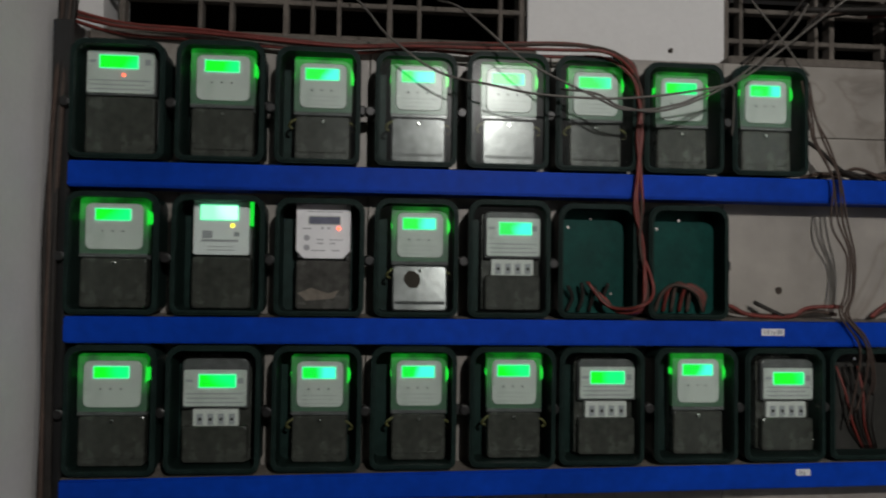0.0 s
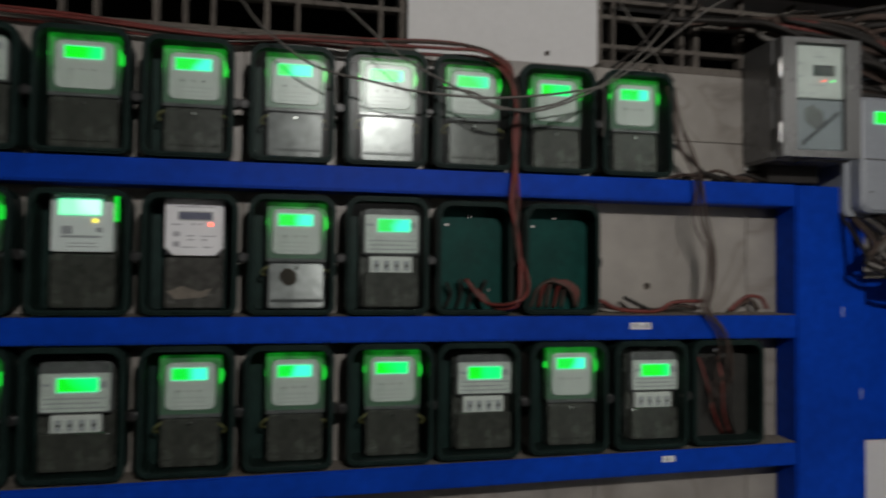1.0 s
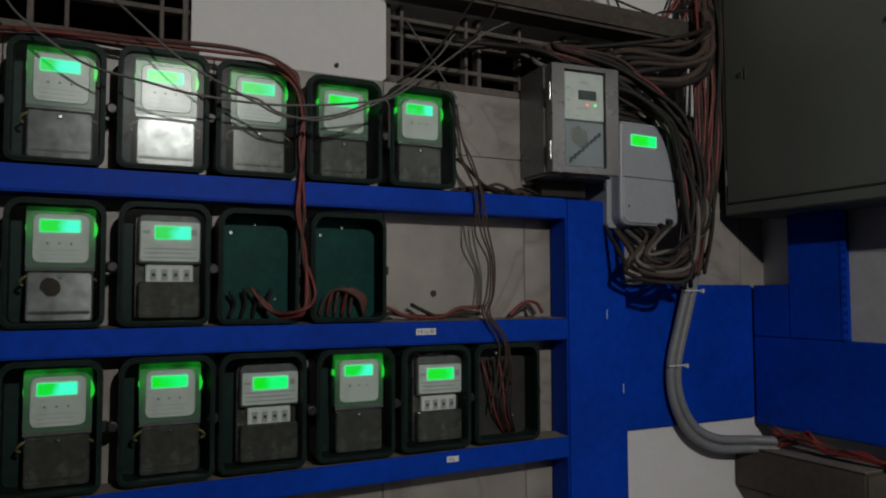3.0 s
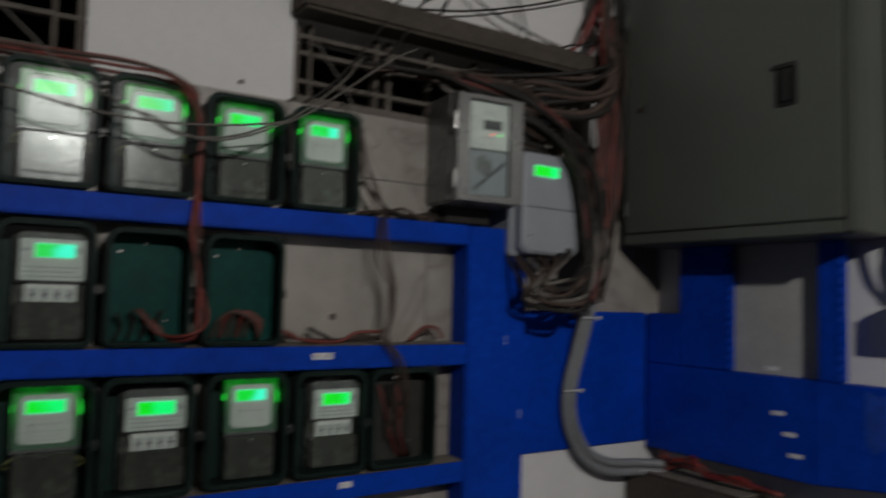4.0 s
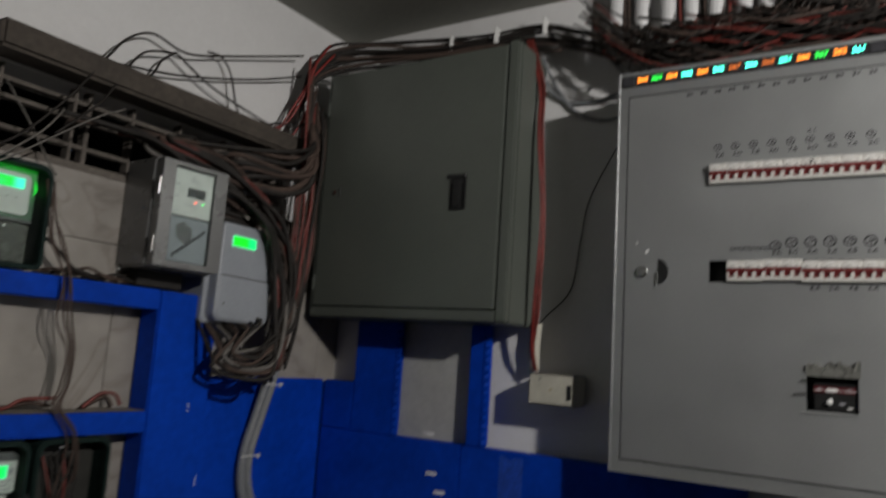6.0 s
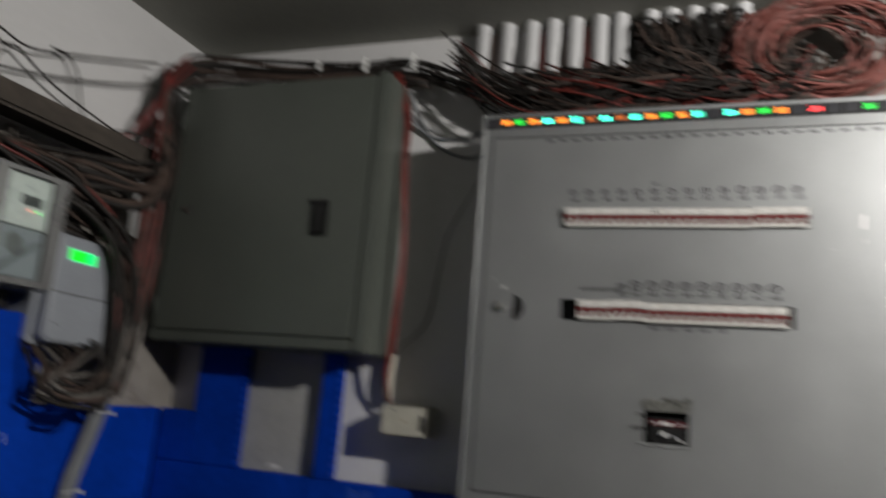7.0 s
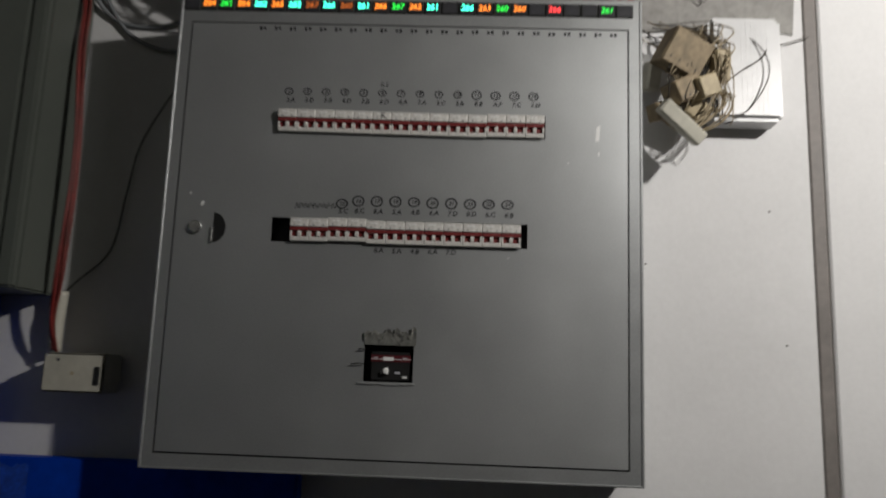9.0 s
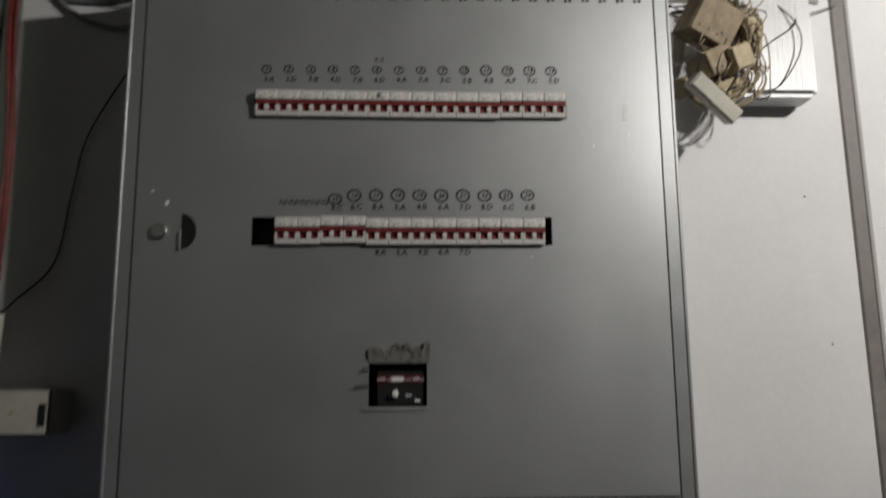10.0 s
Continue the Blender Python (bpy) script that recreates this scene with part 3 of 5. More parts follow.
def meter_tall(x, z, w=0.100, lcd=LCD_GREEN, top=0.204, cover=COVER, leak=1, label="", text=True, burnt=False, hot=True, lean=0.02):
    """Upright meter: pale face with display above, terminal cover below."""
    m = thing("electricity_meter", pose(x, TILE - 0.0045, z), label, "electricity meter", "meters in the boxes")
    a = w / 2
    mid = top - 0.104
    part("base", box(-a, a, -0.020, 0, 0.010, top, 0.004), HOUSING if not leak else COVER_GREY, m)
    part("housing", prism(rounded(-a, a, mid, top, 0.006, 4), -0.020, -0.039, lip=0.002), HOUSING_CLEAR if leak else HOUSING, m)
    # the rim has no lamp: its emission imitates spill from the display
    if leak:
        part("clear_rim", ring(rounded(-a - 0.002, a + 0.002, mid + 0.002, top + 0.002, 0.005, 6), rounded(-a + 0.0075, a - 0.0075, mid + 0.0105, top - 0.0095, 0.012, 6), -0.028, -0.0420), LEAK, m, "clear rim with the display's green spill painted on as emission")
        # made-up emitting pieces: green display glow beside the face, put into shape
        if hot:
            part("glow_piece", prism([(a - 0.001, top - 0.050), (a + 0.004, top - 0.044), (a + 0.0055, top - 0.034), (a + 0.003, top - 0.024), (a - 0.001, top - 0.018)], -0.024, -0.043, lip=0.001), LEAK_HOT, m, "added green piece imitating display glow on the meter's side")
            part("glow_piece", prism([(-a + 0.001, top - 0.044), (-a + 0.001, top - 0.024), (-a - 0.003, top - 0.029), (-a - 0.003, top - 0.038)], -0.024, -0.041, lip=0.001), LEAK_HOT, m, "added green piece imitating display glow on the meter's side")
    part("face_plate", prism(rounded(-a + 0.0078, a - 0.0078, mid + 0.0108, top - 0.0098, 0.0118, 6), -0.036, -0.0435, lip=0.0015), FACE, m)
    lz1 = top - 0.0195
    display(m, -0.002, lz1 - 0.0205, lz1 - 0.001, 0.060 * min(1.0, w / 0.102), -0.044, lcd)
    dots = [(-0.022 + 0.018 * k, -0.019 + 0.018 * k, lz1 - 0.042, lz1 - 0.039) for k in range(3)]
    lines(m, dots, -0.0442, INK, "indicator")
    if text:
        lines(m, [(-0.032, 0.032 - 0.009 * (k % 2), lz1 - 0.0525 - 0.0075 * k, lz1 - 0.0518 - 0.0075 * k) for k in range(3)], -0.0438, INK_SOFT)
    for s in (-1, 1):
        part("screw", disc(s * (a - 0.010), -0.0415, mid + 0.005, 0.0042, 0.004, n=8), LABEL, m)
    bm = prism(rounded(-a, a, 0.010, mid - 0.004, 0.006, 4), -0.020, -0.043, lip=0.004)
    for v in bm.verts:
        if v.co.y < -0.03:
            v.co.y -= lean * (mid - 0.004 - v.co.z)
    part("clear_skirt", box(-a - 0.002, a + 0.002, -0.0445, -0.040, mid - 0.0035, mid + 0.0035, 0.0012), COVER_GREY, m, "clear plastic skirt")
    part("terminal_cover", bm, cover, m, "dark terminal cover" if cover is COVER else "shiny grey terminal cover")
    part("cover_screw", disc(0.0, -0.0455, mid - 0.014, 0.0036, 0.004, n=8, lip=0.001), CHROME, m)
    part("cover_rib", box(-a + 0.004, a - 0.004, -0.0455 - lean * 0.075, -0.042, 0.022, 0.028, 0.0022, seg=2), cover, m)
    if text:
        for s in (-1, 1):
            sz = mid - 0.016 - 0.004 * (s > 0)
            part("seal", tube([(s * (a - 0.004), -0.040, sz + 0.006), (s * (a + 0.006), -0.043, sz), (s * (a + 0.010), -0.038, sz - 0.008), (s * (a + 0.004), -0.036, sz - 0.012)], 0.0026, 6, None, 4), SEAL, m, "olive wire seal", smooth=True)
    if burnt:
        rng = random.Random(4)
        o = [(-0.014 + (0.014 + 0.005 * rng.random()) * math.cos(k * 0.6283), mid - 0.030 + (0.013 + 0.005 * rng.random()) * math.sin(k * 0.6283)) for k in range(10)]
        part("burn_hole", prism(o, -0.030, -0.0500), BURNT, m, "scorched hole in the cover")
        o = [(-0.018, mid - 0.046), (-0.004, mid - 0.044), (-0.002, mid - 0.034), (-0.012, mid - 0.040)]
        part("burn_hole", prism(o, -0.030, -0.0530), BURNT, m)
    return m


def meter_wide(x, z, w=0.120, lcd=LCD_GREEN, face=(0.110, 0.178), strip=True, label="", led=None, top=0.200, lcd_dx=0.0, lcd_w=0.064):
    """Meter with a broad face, a row of terminals under it and a dark cover."""
    m = thing("electricity_meter", pose(x, TILE - 0.0045, z), label, "electricity meter", "meters in the boxes")
    a, (f0, f1) = w / 2, face
    part("base", prism(rounded(-a, a, 0.012, top, 0.014, 5, 0.005), 0, -0.024), COVER, m)
    part("housing", prism(rounded(-a + 0.003, a - 0.003, f0 - 0.004, top - 0.003, 0.012, 5, 0.004), -0.024, -0.040, lip=0.003), COVER_GREY, m)
    part("face_plate", prism(rounded(-a + 0.006, a - 0.006, f0, f1, 0.004, 4), -0.040, -0.0435, lip=0.001), FACE, m)
    display(m, lcd_dx, f1 - 0.031, f1 - 0.009, lcd_w, -0.044, lcd)
    lines(m, [(-a + 0.012, a - 0.012 - 0.01 * (k % 2), f0 + 0.006 + 0.008 * k, f0 + 0.008 + 0.008 * k) for k in range(3)] + [(-a + 0.010, -a + 0.022, f1 - 0.022, f1 - 0.017), (a - 0.022, a - 0.012, f1 - 0.025, f1 - 0.014)], -0.0442, INK_SOFT)
    if led:
        part("indicator", disc(0.006, -0.0450, f1 - 0.044, 0.0030, 0.002, n=8), led, m, "lit red indicator")
    if strip:
        part("terminal_strip", box(-0.041, 0.041, -0.036, -0.024, f0 - 0.042, f0 - 0.006, 0.002), LABEL, m, "dirty white terminal strip")
        bm = bmesh.new()
        for k in range(4):
            box(-0.033 + 0.019 * k, -0.022 + 0.019 * k, -0.0372, -0.036, f0 - 0.034, f0 - 0.014, 0.0006, bm)
        part("terminals", bm, INK_SOFT, m)
        for k in range(4):
            part("terminal_screw", disc(-0.0275 + 0.019 * k, -0.0380, f0 - 0.024, 0.0032, 0.001, n=8), COVER, m)
    part("terminal_cover", prism(rounded(-a + 0.004, a - 0.004, 0.012, f0 - (0.036 if strip else 0.006), 0.006, 4), -0.024, -0.042, lip=0.004), COVER, m, "dark terminal cover")
    return m


def meter_white(x, z, label):
    """White meter with cut corners and an unlit display."""
    m = thing("electricity_meter", pose(x, TILE - 0.0045, z), label, "electricity meter", "meters in the boxes")
    a, c, f0, f1 = 0.0495, 0.014, 0.104, 0.208
    part("base", box(-a, a, -0.020, 0, 0.010, f1, 0.003), COVER, m)
    o = [(-a + c, f0), (a - c, f0), (a, f0 + c), (a, f1), (-a, f1), (-a, f0 + c)]
    part("face_plate", prism(o, -0.020, -0.044, lip=0.0015), FACE_WHITE, m)
    display(m, 0.002, 0.168, 0.181, 0.056, -0.0445, LCD_OFF)
    lines(m, [(-0.038, -0.022, 0.158, 0.160), (-0.004, 0.0, 0.158, 0.162), (0.008, 0.012, 0.158, 0.162), (-0.012, 0.0, 0.138, 0.140), (-0.012, 0.0, 0.131, 0.133), (0.012, 0.036, 0.138, 0.1395), (0.012, 0.022, 0.131, 0.133), (-0.022, 0.004, 0.118, 0.1195), (0.016, 0.030, 0.118, 0.120), (-0.030, 0.035, 0.190, 0.1915)], -0.0447, INK_SOFT)
    for zc in (0.142, 0.124):
        part("printed_mark", disc(-0.030, -0.0447, zc, 0.0055, 0.0006), INK_SOFT, m)
    part("indicator", disc(0.028, -0.0460, 0.160, 0.0034, 0.002, n=8), LED_RED, m, "lit red indicator")
    for s in (-1, 1):
        for zc in (f0 + 0.004, f1 - 0.005):
            part("screw", disc(s * (a - 0.006), -0.0440, zc, 0.003, 0.006, n=8), INK, m)
    part("terminal_cover", prism(rounded(-a, a, 0.010, 0.101, 0.006, 4), -0.020, -0.040, lip=0.004), COVER, m, "dirty dark terminal cover")
    part("dirt_patch", prism([(-0.045, 0.040), (-0.02, 0.050), (0.01, 0.040), (0.03, 0.046), (0.02, 0.030), (-0.03, 0.026)], -0.039, -0.0404), DUSTY, m, "patch of dust")
    return m


def meter_bright(x, z, label):
    """White-faced meter with a very bright display."""
    m = thing("electricity_meter", pose(x, TILE - 0.0045, z), label, "electricity meter", "meters in the boxes")
    a, f0, f1 = 0.050, 0.108, 0.212
    part("base", box(-a - 0.002, a + 0.002, -0.020, 0, 0.010, f1, 0.003), COVER, m)
    part("face_plate", prism(rounded(-a, a, f0, f1, 0.003, 3), -0.020, -0.043, lip=0.001), FACE_WHITE, m)
    # made-up emitting piece for the display's glow at the right side
    part("glow_piece", box(a - 0.001, a + 0.005, -0.040, -0.024, f1 - 0.05, f1 - 0.004, 0.001), LEAK_HOT, m, "added green piece imitating display glow on the meter's side")
    display(m, -0.004, f1 - 0.040, f1 - 0.014, 0.066, -0.0435, LCD_WHITE)
    part("indicator", disc(0.020, -0.0450, f1 - 0.050, 0.0038, 0.002, n=8), LED_AMBER, m, "lit amber indicator")
    lines(m, [(-0.034, -0.016, f0 + 0.030, f0 + 0.044), (-0.036, 0.030, f0 + 0.024, f0 + 0.028), (-0.024, 0.022, f0 + 0.014, f0 + 0.0155), (-0.024, 0.024, f0 + 0.008, f0 + 0.0095), (0.022, 0.032, f0 + 0.034, f0 + 0.042)], -0.0437, INK_SOFT)
    part("terminal_cover", prism(rounded(-a - 0.003, a + 0.003, 0.010, f0 - 0.003, 0.008, 4), -0.020, -0.041, lip=0.005), COVER, m, "dark terminal cover")
    part("cover_screw", disc(0.0, -0.0425, f0 - 0.024, 0.0025, 0.003, n=8), CHROME, m)
    return m


def row3_z(x):
    return 1.109 + BAR3 * (x + 0.512) / 1.662


LIT = "pale upright meter with a lit green display in its box"
BROAD = "broad-faced meter with a lit green display and terminal strip"
BOX = "dark green plastic meter box with clear window"
for x, w, h in ((-0.428, 0.164, 0.213), (-0.249, 0.157, 0.218), (-0.075, 0.154, 0.213), (0.104, 0.151, 0.211), (0.275, 0.154, 0.217), (0.443, 0.156, 0.216), (0.614, 0.156, 0.210), (0.785, 0.152, 0.211)):
    meter_box(x, 1.669, w, h, BOX + " on the top rail")
meter_wide(-0.432, 1.669, 0.130, LCD_GREEN, (0.122, 0.199), False, "broad pale meter with green display and red indicator lamp", LED_RED, 0.202, -0.003, 0.066)
meter_tall(-0.250, 1.669, 0.112, LCD_GREEN, 0.208, label=LIT, text=False)
meter_tall(-0.068, 1.669, 0.102, LCD_MIX, 0.200, label=LIT, hot=True)
meter_tall(0.110, 1.669, 0.102, LCD_CYAN, 0.202, COVER_GREY, label="pale upright meter with a shiny grey terminal cover")
meter_tall(0.281, 1.669, 0.102, LCD_CYAN, 0.204, COVER_GREY, label="pale upright meter with a glossy scuffed terminal cover")
meter_tall(0.449, 1.669, 0.102, LCD_CYAN, 0.203, label=LIT)
meter_tall(0.620, 1.669, 0.100, LCD_GREEN, 0.198, label=LIT, text=False)
meter_tall(0.790, 1.669, 0.100, LCD_MIX, 0.199, label=LIT, text=False)

for x, w, h in ((-0.431, 0.161, 0.217), (-0.247, 0.164, 0.215), (-0.067, 0.161, 0.213), (0.108, 0.154, 0.216), (0.281, 0.154, 0.218)):
    meter_box(x, 1.393, w, h, BOX + " on the middle rail" if x != -0.067 else "open dark green plastic meter box on the middle rail", window=x != -0.067)
for x, w, h in ((0.448, 0.150, 0.214), (0.624, 0.156, 0.214)):
    meter_box(x, 1.393, w, h, "empty dark green meter box with no meter or window", True)
meter_tall(-0.436, 1.393, 0.116, LCD_GREEN, 0.208, label=LIT, text=False)
meter_bright(-0.247, 1.393, "white-faced meter with a very bright display and amber lamp")
meter_white(-0.063, 1.393, "white meter with cut corners and an unlit display")
meter_tall(0.116, 1.393, 0.102, LCD_MIX, 0.202, COVER_GREY, label="upright meter with a burnt hole in its shiny cover", burnt=True, lean=0.17)
meter_wide(0.292, 1.393, 0.114, LCD_CYAN, (0.114, 0.186), True, BROAD, None, 0.202, 0.004, 0.060)

for x, w in ((-0.427, 0.158), (-0.250, 0.166), (-0.067, 0.160), (0.107, 0.157), (0.290, 0.160), (0.458, 0.162), (0.640, 0.162), (0.815, 0.160)):
    zb = row3_z(x)
    meter_box(x, zb, w, 1.339 - zb, BOX + " on the lowest rail")
meter_box(0.987, row3_z(0.987), 0.164, 1.339 - row3_z(0.987), "empty grimy dark green meter box with loose wires", True, GRIMY)
meter_tall(-0.432, row3_z(-0.43), 0.116, LCD_GREEN, 0.208, label=LIT, text=False)
meter_wide(-0.252, row3_z(-0.25), 0.124, LCD_GREEN, (0.114, 0.180), True, BROAD, None, 0.203, 0.004)
meter_tall(-0.064, row3_z(-0.06), 0.100, LCD_MIX, 0.203, label=LIT)
meter_tall(0.118, row3_z(0.12), 0.100, LCD_MIX, 0.203, label=LIT)
meter_tall(0.297, row3_z(0.30), 0.100, LCD_GREEN, 0.203, label=LIT)
meter_wide(0.476, row3_z(0.47), 0.118, LCD_GREEN, (0.118, 0.178), True, BROAD, None, 0.196, 0.0)
meter_tall(0.655, row3_z(0.65), 0.098, LCD_MIX, 0.201, label=LIT, text=False)
meter_wide(0.836, row3_z(0.83), 0.112, LCD_GREEN, (0.112, 0.172), True, BROAD, None, 0.193, 0.0, 0.060)

# ---- three-phase meters at the end of the top row ----
g = thing("meter_cabinet", pose(1.158, TILE - 0.004, 1.708, 0, 0, -4), "grey steel meter cabinet with hinged door and window", "meter cabinet")
part("body", box(-0.088, 0.092, -0.118, -0.001, 0, 0.250, 0.006, seg=2), GREYBOX, g)
door = part("door", slab((-0.084, 0.090), (0.004, 0.246), [(-0.052, 0.056, 0.018, 0.236)], -0.118, -0.143), GREYBOX, g)
part("window", box(-0.052, 0.056, -0.1428, -0.1412, 0.018, 0.236), PANE, door, "clear plastic window").visible_shadow = False
part("face_plate", box(-0.050, 0.054, -0.138, -0.118, 0.124, 0.232, 0.002), FACE, g, "white printed meter face")
part("display", box(-0.014, 0.034, -0.1392, -0.138, 0.170, 0.192, 0.0005), LCD_DARK, g, "dark display")
part("terminal_cover", box(-0.050, 0.054, -0.137, -0.118, 0.018, 0.122, 0.003), GREYPLASTIC, g, "glossy grey terminal cover")
part("dark_patch", prism([(-0.030, 0.075), (-0.006, 0.060), (0.012, 0.068), (0.008, 0.098), (-0.014, 0.112), (-0.034, 0.102)], -0.136, -0.1374), COVER_GREY, g, "dull worn patch")
lines(g, [(-0.010, 0.012, 0.208, 0.2105), (-0.004, 0.004, 0.216, 0.218), (-0.044, -0.036, 0.193, 0.197), (-0.044, -0.036, 0.166, 0.170), (-0.020, 0.014, 0.150, 0.152), (-0.044, -0.034, 0.132, 0.135), (-0.02, -0.01, 0.132, 0.135)], -0.1386, INK_SOFT)
part("indicator", disc(0.010, -0.1395, 0.160, 0.0022, 0.002, n=8), LED_RED, g, "lit red indicator")
part("indicator", disc(0.030, -0.1395, 0.160, 0.0022, 0.002, n=8), LED_GREEN, g, "lit green indicator")
scr = bmesh.new()
for k in range(8):
    c = Vector((-0.034 + 0.0105 * k, -0.1378, 0.034 + 0.0085 * k))
    box(-0.0035, 0.0035, -0.0004, 0.0004, -0.006, 0.006, bm=scr, turn=Matrix.Translation(c) @ pose(0, 0, 0, 0, 20 + 9 * (k % 3), 0))
part("scribble", scr, INK, g, "black handwritten strokes")
for z in (0.050, 0.180):
    part("hinge", tube([(-0.090, -0.144, z - 0.022), (-0.090, -0.144, z), (-0.090, -0.144, z + 0.022)], 0.0026, 8), CHROME, g, "steel hinge", smooth=True)
part("foot_bracket", box(-0.06, 0.06, -0.05, -0.001, -0.038, -0.0005, 0.002), WIRE_BLACK, g)

g2 = thing("electricity_meter", pose(1.356, TILE, 1.598, 0, 0.8, 0), "tall grey plastic meter with a lit green display", "electricity meter")
bm = prism(rounded(-0.100, 0.096, 0.0, 0.255, 0.010, 5, 0.012), -0.001, -0.085, lip=0.004)
part("base", bm, GREYPLASTIC, g2)
bm = prism(rounded(-0.088, 0.092, 0.006, 0.252, 0.012, 5, 0.022), -0.085, -0.118, lip=0.008)
part("housing", bm, GREYPLASTIC, g2)
part("cover_line", box(-0.080, 0.084, -0.1195, -0.117, 0.118, 0.121, 0.001), COVER_GREY, g2)
part("terminal_cover", prism(rounded(-0.082, 0.086, 0.012, 0.117, 0.004, 4, 0.02), -0.117, -0.121, lip=0.003), GREYPLASTIC, g2, "grey terminal cover")
display(g2, -0.018, 0.196, 0.220, 0.074, -0.1190, LCD_GREEN)
part("cover_screw", disc(-0.066, -0.122, 0.050, 0.003, 0.004, n=8), CHROME, g2)
tagged(part("board", box(1.072, 1.098, TILE - 0.014, TILE, 1.70, 1.955, 0.002), LABEL, None), "narrow off-white board fixed to the tiles", "board")

# ---- grey cabinet ----
CX0, CX1 = 1.694, EAST - 0.001
cab = thing("electrical_cabinet", east(1.043, 1.650, CX1), "olive-grey steel electrical cabinet with a black handle", "cabinet")
CW, CH, CD = 0.324, 0.749, CX1 - CX0
part("body", box(-CW, CW, -CD + 0.022, 0, 0, CH, 0.004, seg=2), CABINET, cab)
cdoor = part("door", box(-CW + 0.010, CW - 0.034, -CD - 0.001, -CD + 0.021, 0.032, CH - 0.012, 0.003, seg=2), CABINET, cab)
part("frame_edge", box(CW - 0.0305, CW, -CD + 0.002, -CD + 0.021, 0.001, CH - 0.001, 0.004, seg=2), CABINET, cab)
part("frame_edge", box(-CW, CW - 0.031, -CD + 0.002, -CD + 0.021, 0.001, 0.0295, 0.003, seg=2), CABINET, cab)
part("frame_edge", box(-CW, -CW + 0.008, -CD + 0.002, -CD + 0.021, 0.030, CH - 0.001, 0.002), CABINET, cab)
part("handle", ring(rounded(0.141, 0.190, 0.294, 0.392, 0.004, 3), rounded(0.145, 0.186, 0.299, 0.387, 0.003, 3), -CD, -CD - 0.004), BLACK, cdoor, "black recessed swing handle")
part("handle_well", box(0.1455, 0.1855, -CD - 0.0018, -CD, 0.2995, 0.3865), BLACK, cdoor)
part("handle_lever", box(0.153, 0.179, -CD - 0.011, -CD - 0.003, 0.302, 0.369, 0.003, seg=2), BLACK, cdoor)
part("handle_tab", box(0.131, 0.188, -CD - 0.006, -CD - 0.004, 0.381, 0.392, 0.002), BLACK, cdoor)
part("lock", disc(-0.263, -CD - 0.004, 0.368, 0.0085, 0.006, lip=0.002), CHROME, cdoor, "small steel lock")
part("lock_tab", box(-0.248, -0.243, -CD - 0.003, -CD, 0.352, 0.384, 0.001), BLACK, cdoor)
for zs in (0.10, CH - 0.12):
    part("hinge", tube([(-CW + 0.009, -CD - 0.002, zs - 0.02), (-CW + 0.009, -CD - 0.002, zs), (-CW + 0.009, -CD - 0.002, zs + 0.02)], 0.003, 8), CABINET, cab)

# ---- distribution panel ----
PX = 1.715
PD = EAST - PX
pan = thing("distribution_panel", east(-0.012, 1.332) @ pose(0, 0, 0, 0.9, 0, 0), "large grey steel distribution panel with breaker rows and meters", "distribution panel")
PW, PH = 0.459, 0.929


def ly(y):
    return -(y + 0.012)


def lz(z):
    return 0.995 * (z - 1.328)


part("body", ring([(-PW, 0), (PW, 0), (PW, PH), (-PW, PH)], [(-PW + 0.004, 0.004), (PW - 0.004, 0.004), (PW - 0.004, PH - 0.004), (-PW + 0.004, PH - 0.004)], -0.001, -PD + 0.004), PANEL_EDGE, pan)
part("back_plate", box(-PW + 0.004, PW - 0.004, -0.006, -0.002, 0.004, PH - 0.004), BLACK, pan)
DOOR = (ly(0.420), ly(-0.443), lz(1.358), lz(2.197))
HOLES = [(ly(0.236), ly(-0.286), lz(1.9715), lz(2.018)), (ly(0.234), ly(-0.255), lz(1.7555), lz(1.8025)), (ly(0.043), ly(-0.049), lz(1.498), lz(1.566))]
STRIP_HOLE = (ly(0.442), ly(-0.455), lz(2.224), lz(2.252))
part("face_frame", slab((-PW, PW), (0, PH), [(DOOR[0] - 0.0035, DOOR[1] + 0.0035, DOOR[2] - 0.0035, DOOR[3] + 0.0035), STRIP_HOLE], -PD + 0.006, -PD), PANEL_EDGE, pan)
for b in ((-PW, PW, -PD - 0.002, -PD + 0.001, -0.001, 0.003), (-PW - 0.001, -PW + 0.004, -PD - 0.002, -PD + 0.001, 0, PH), (PW - 0.004, PW + 0.001, -PD - 0.002, -PD + 0.001, 0, PH)):
    part("rolled_edge", box(*b, 0.001), PANEL_EDGE, pan)
pdoor = part("door", slab(DOOR[:2], DOOR[2:], HOLES, -PD + 0.004, -PD - 0.0015), PANEL, pan)
part("door_seal", ring([(DOOR[0] - 0.008, DOOR[2] - 0.008), (DOOR[1] + 0.008, DOOR[2] - 0.008), (DOOR[1] + 0.008, DOOR[3] + 0.008), (DOOR[0] - 0.008, DOOR[3] + 0.008)], [(DOOR[0] + 0.004, DOOR[2] + 0.004), (DOOR[1] - 0.004, DOOR[2] + 0.004), (DOOR[1] - 0.004, DOOR[3] - 0.004), (DOOR[0] + 0.004, DOOR[3] - 0.004)], -PD + 0.012, -PD + 0.006), BLACK, pan)
part("inner_plate", box(-0.35, 0.35, -PD + 0.030, -PD + 0.034, 0.10, 0.75), BLACK, pan)
DF = -PD - 0.0015
part("lock", disc(ly(0.380), DF - 0.006, lz(1.779), 0.013, 0.007, n=16, lip=0.003), CHROME, pdoor, "chrome door lock")
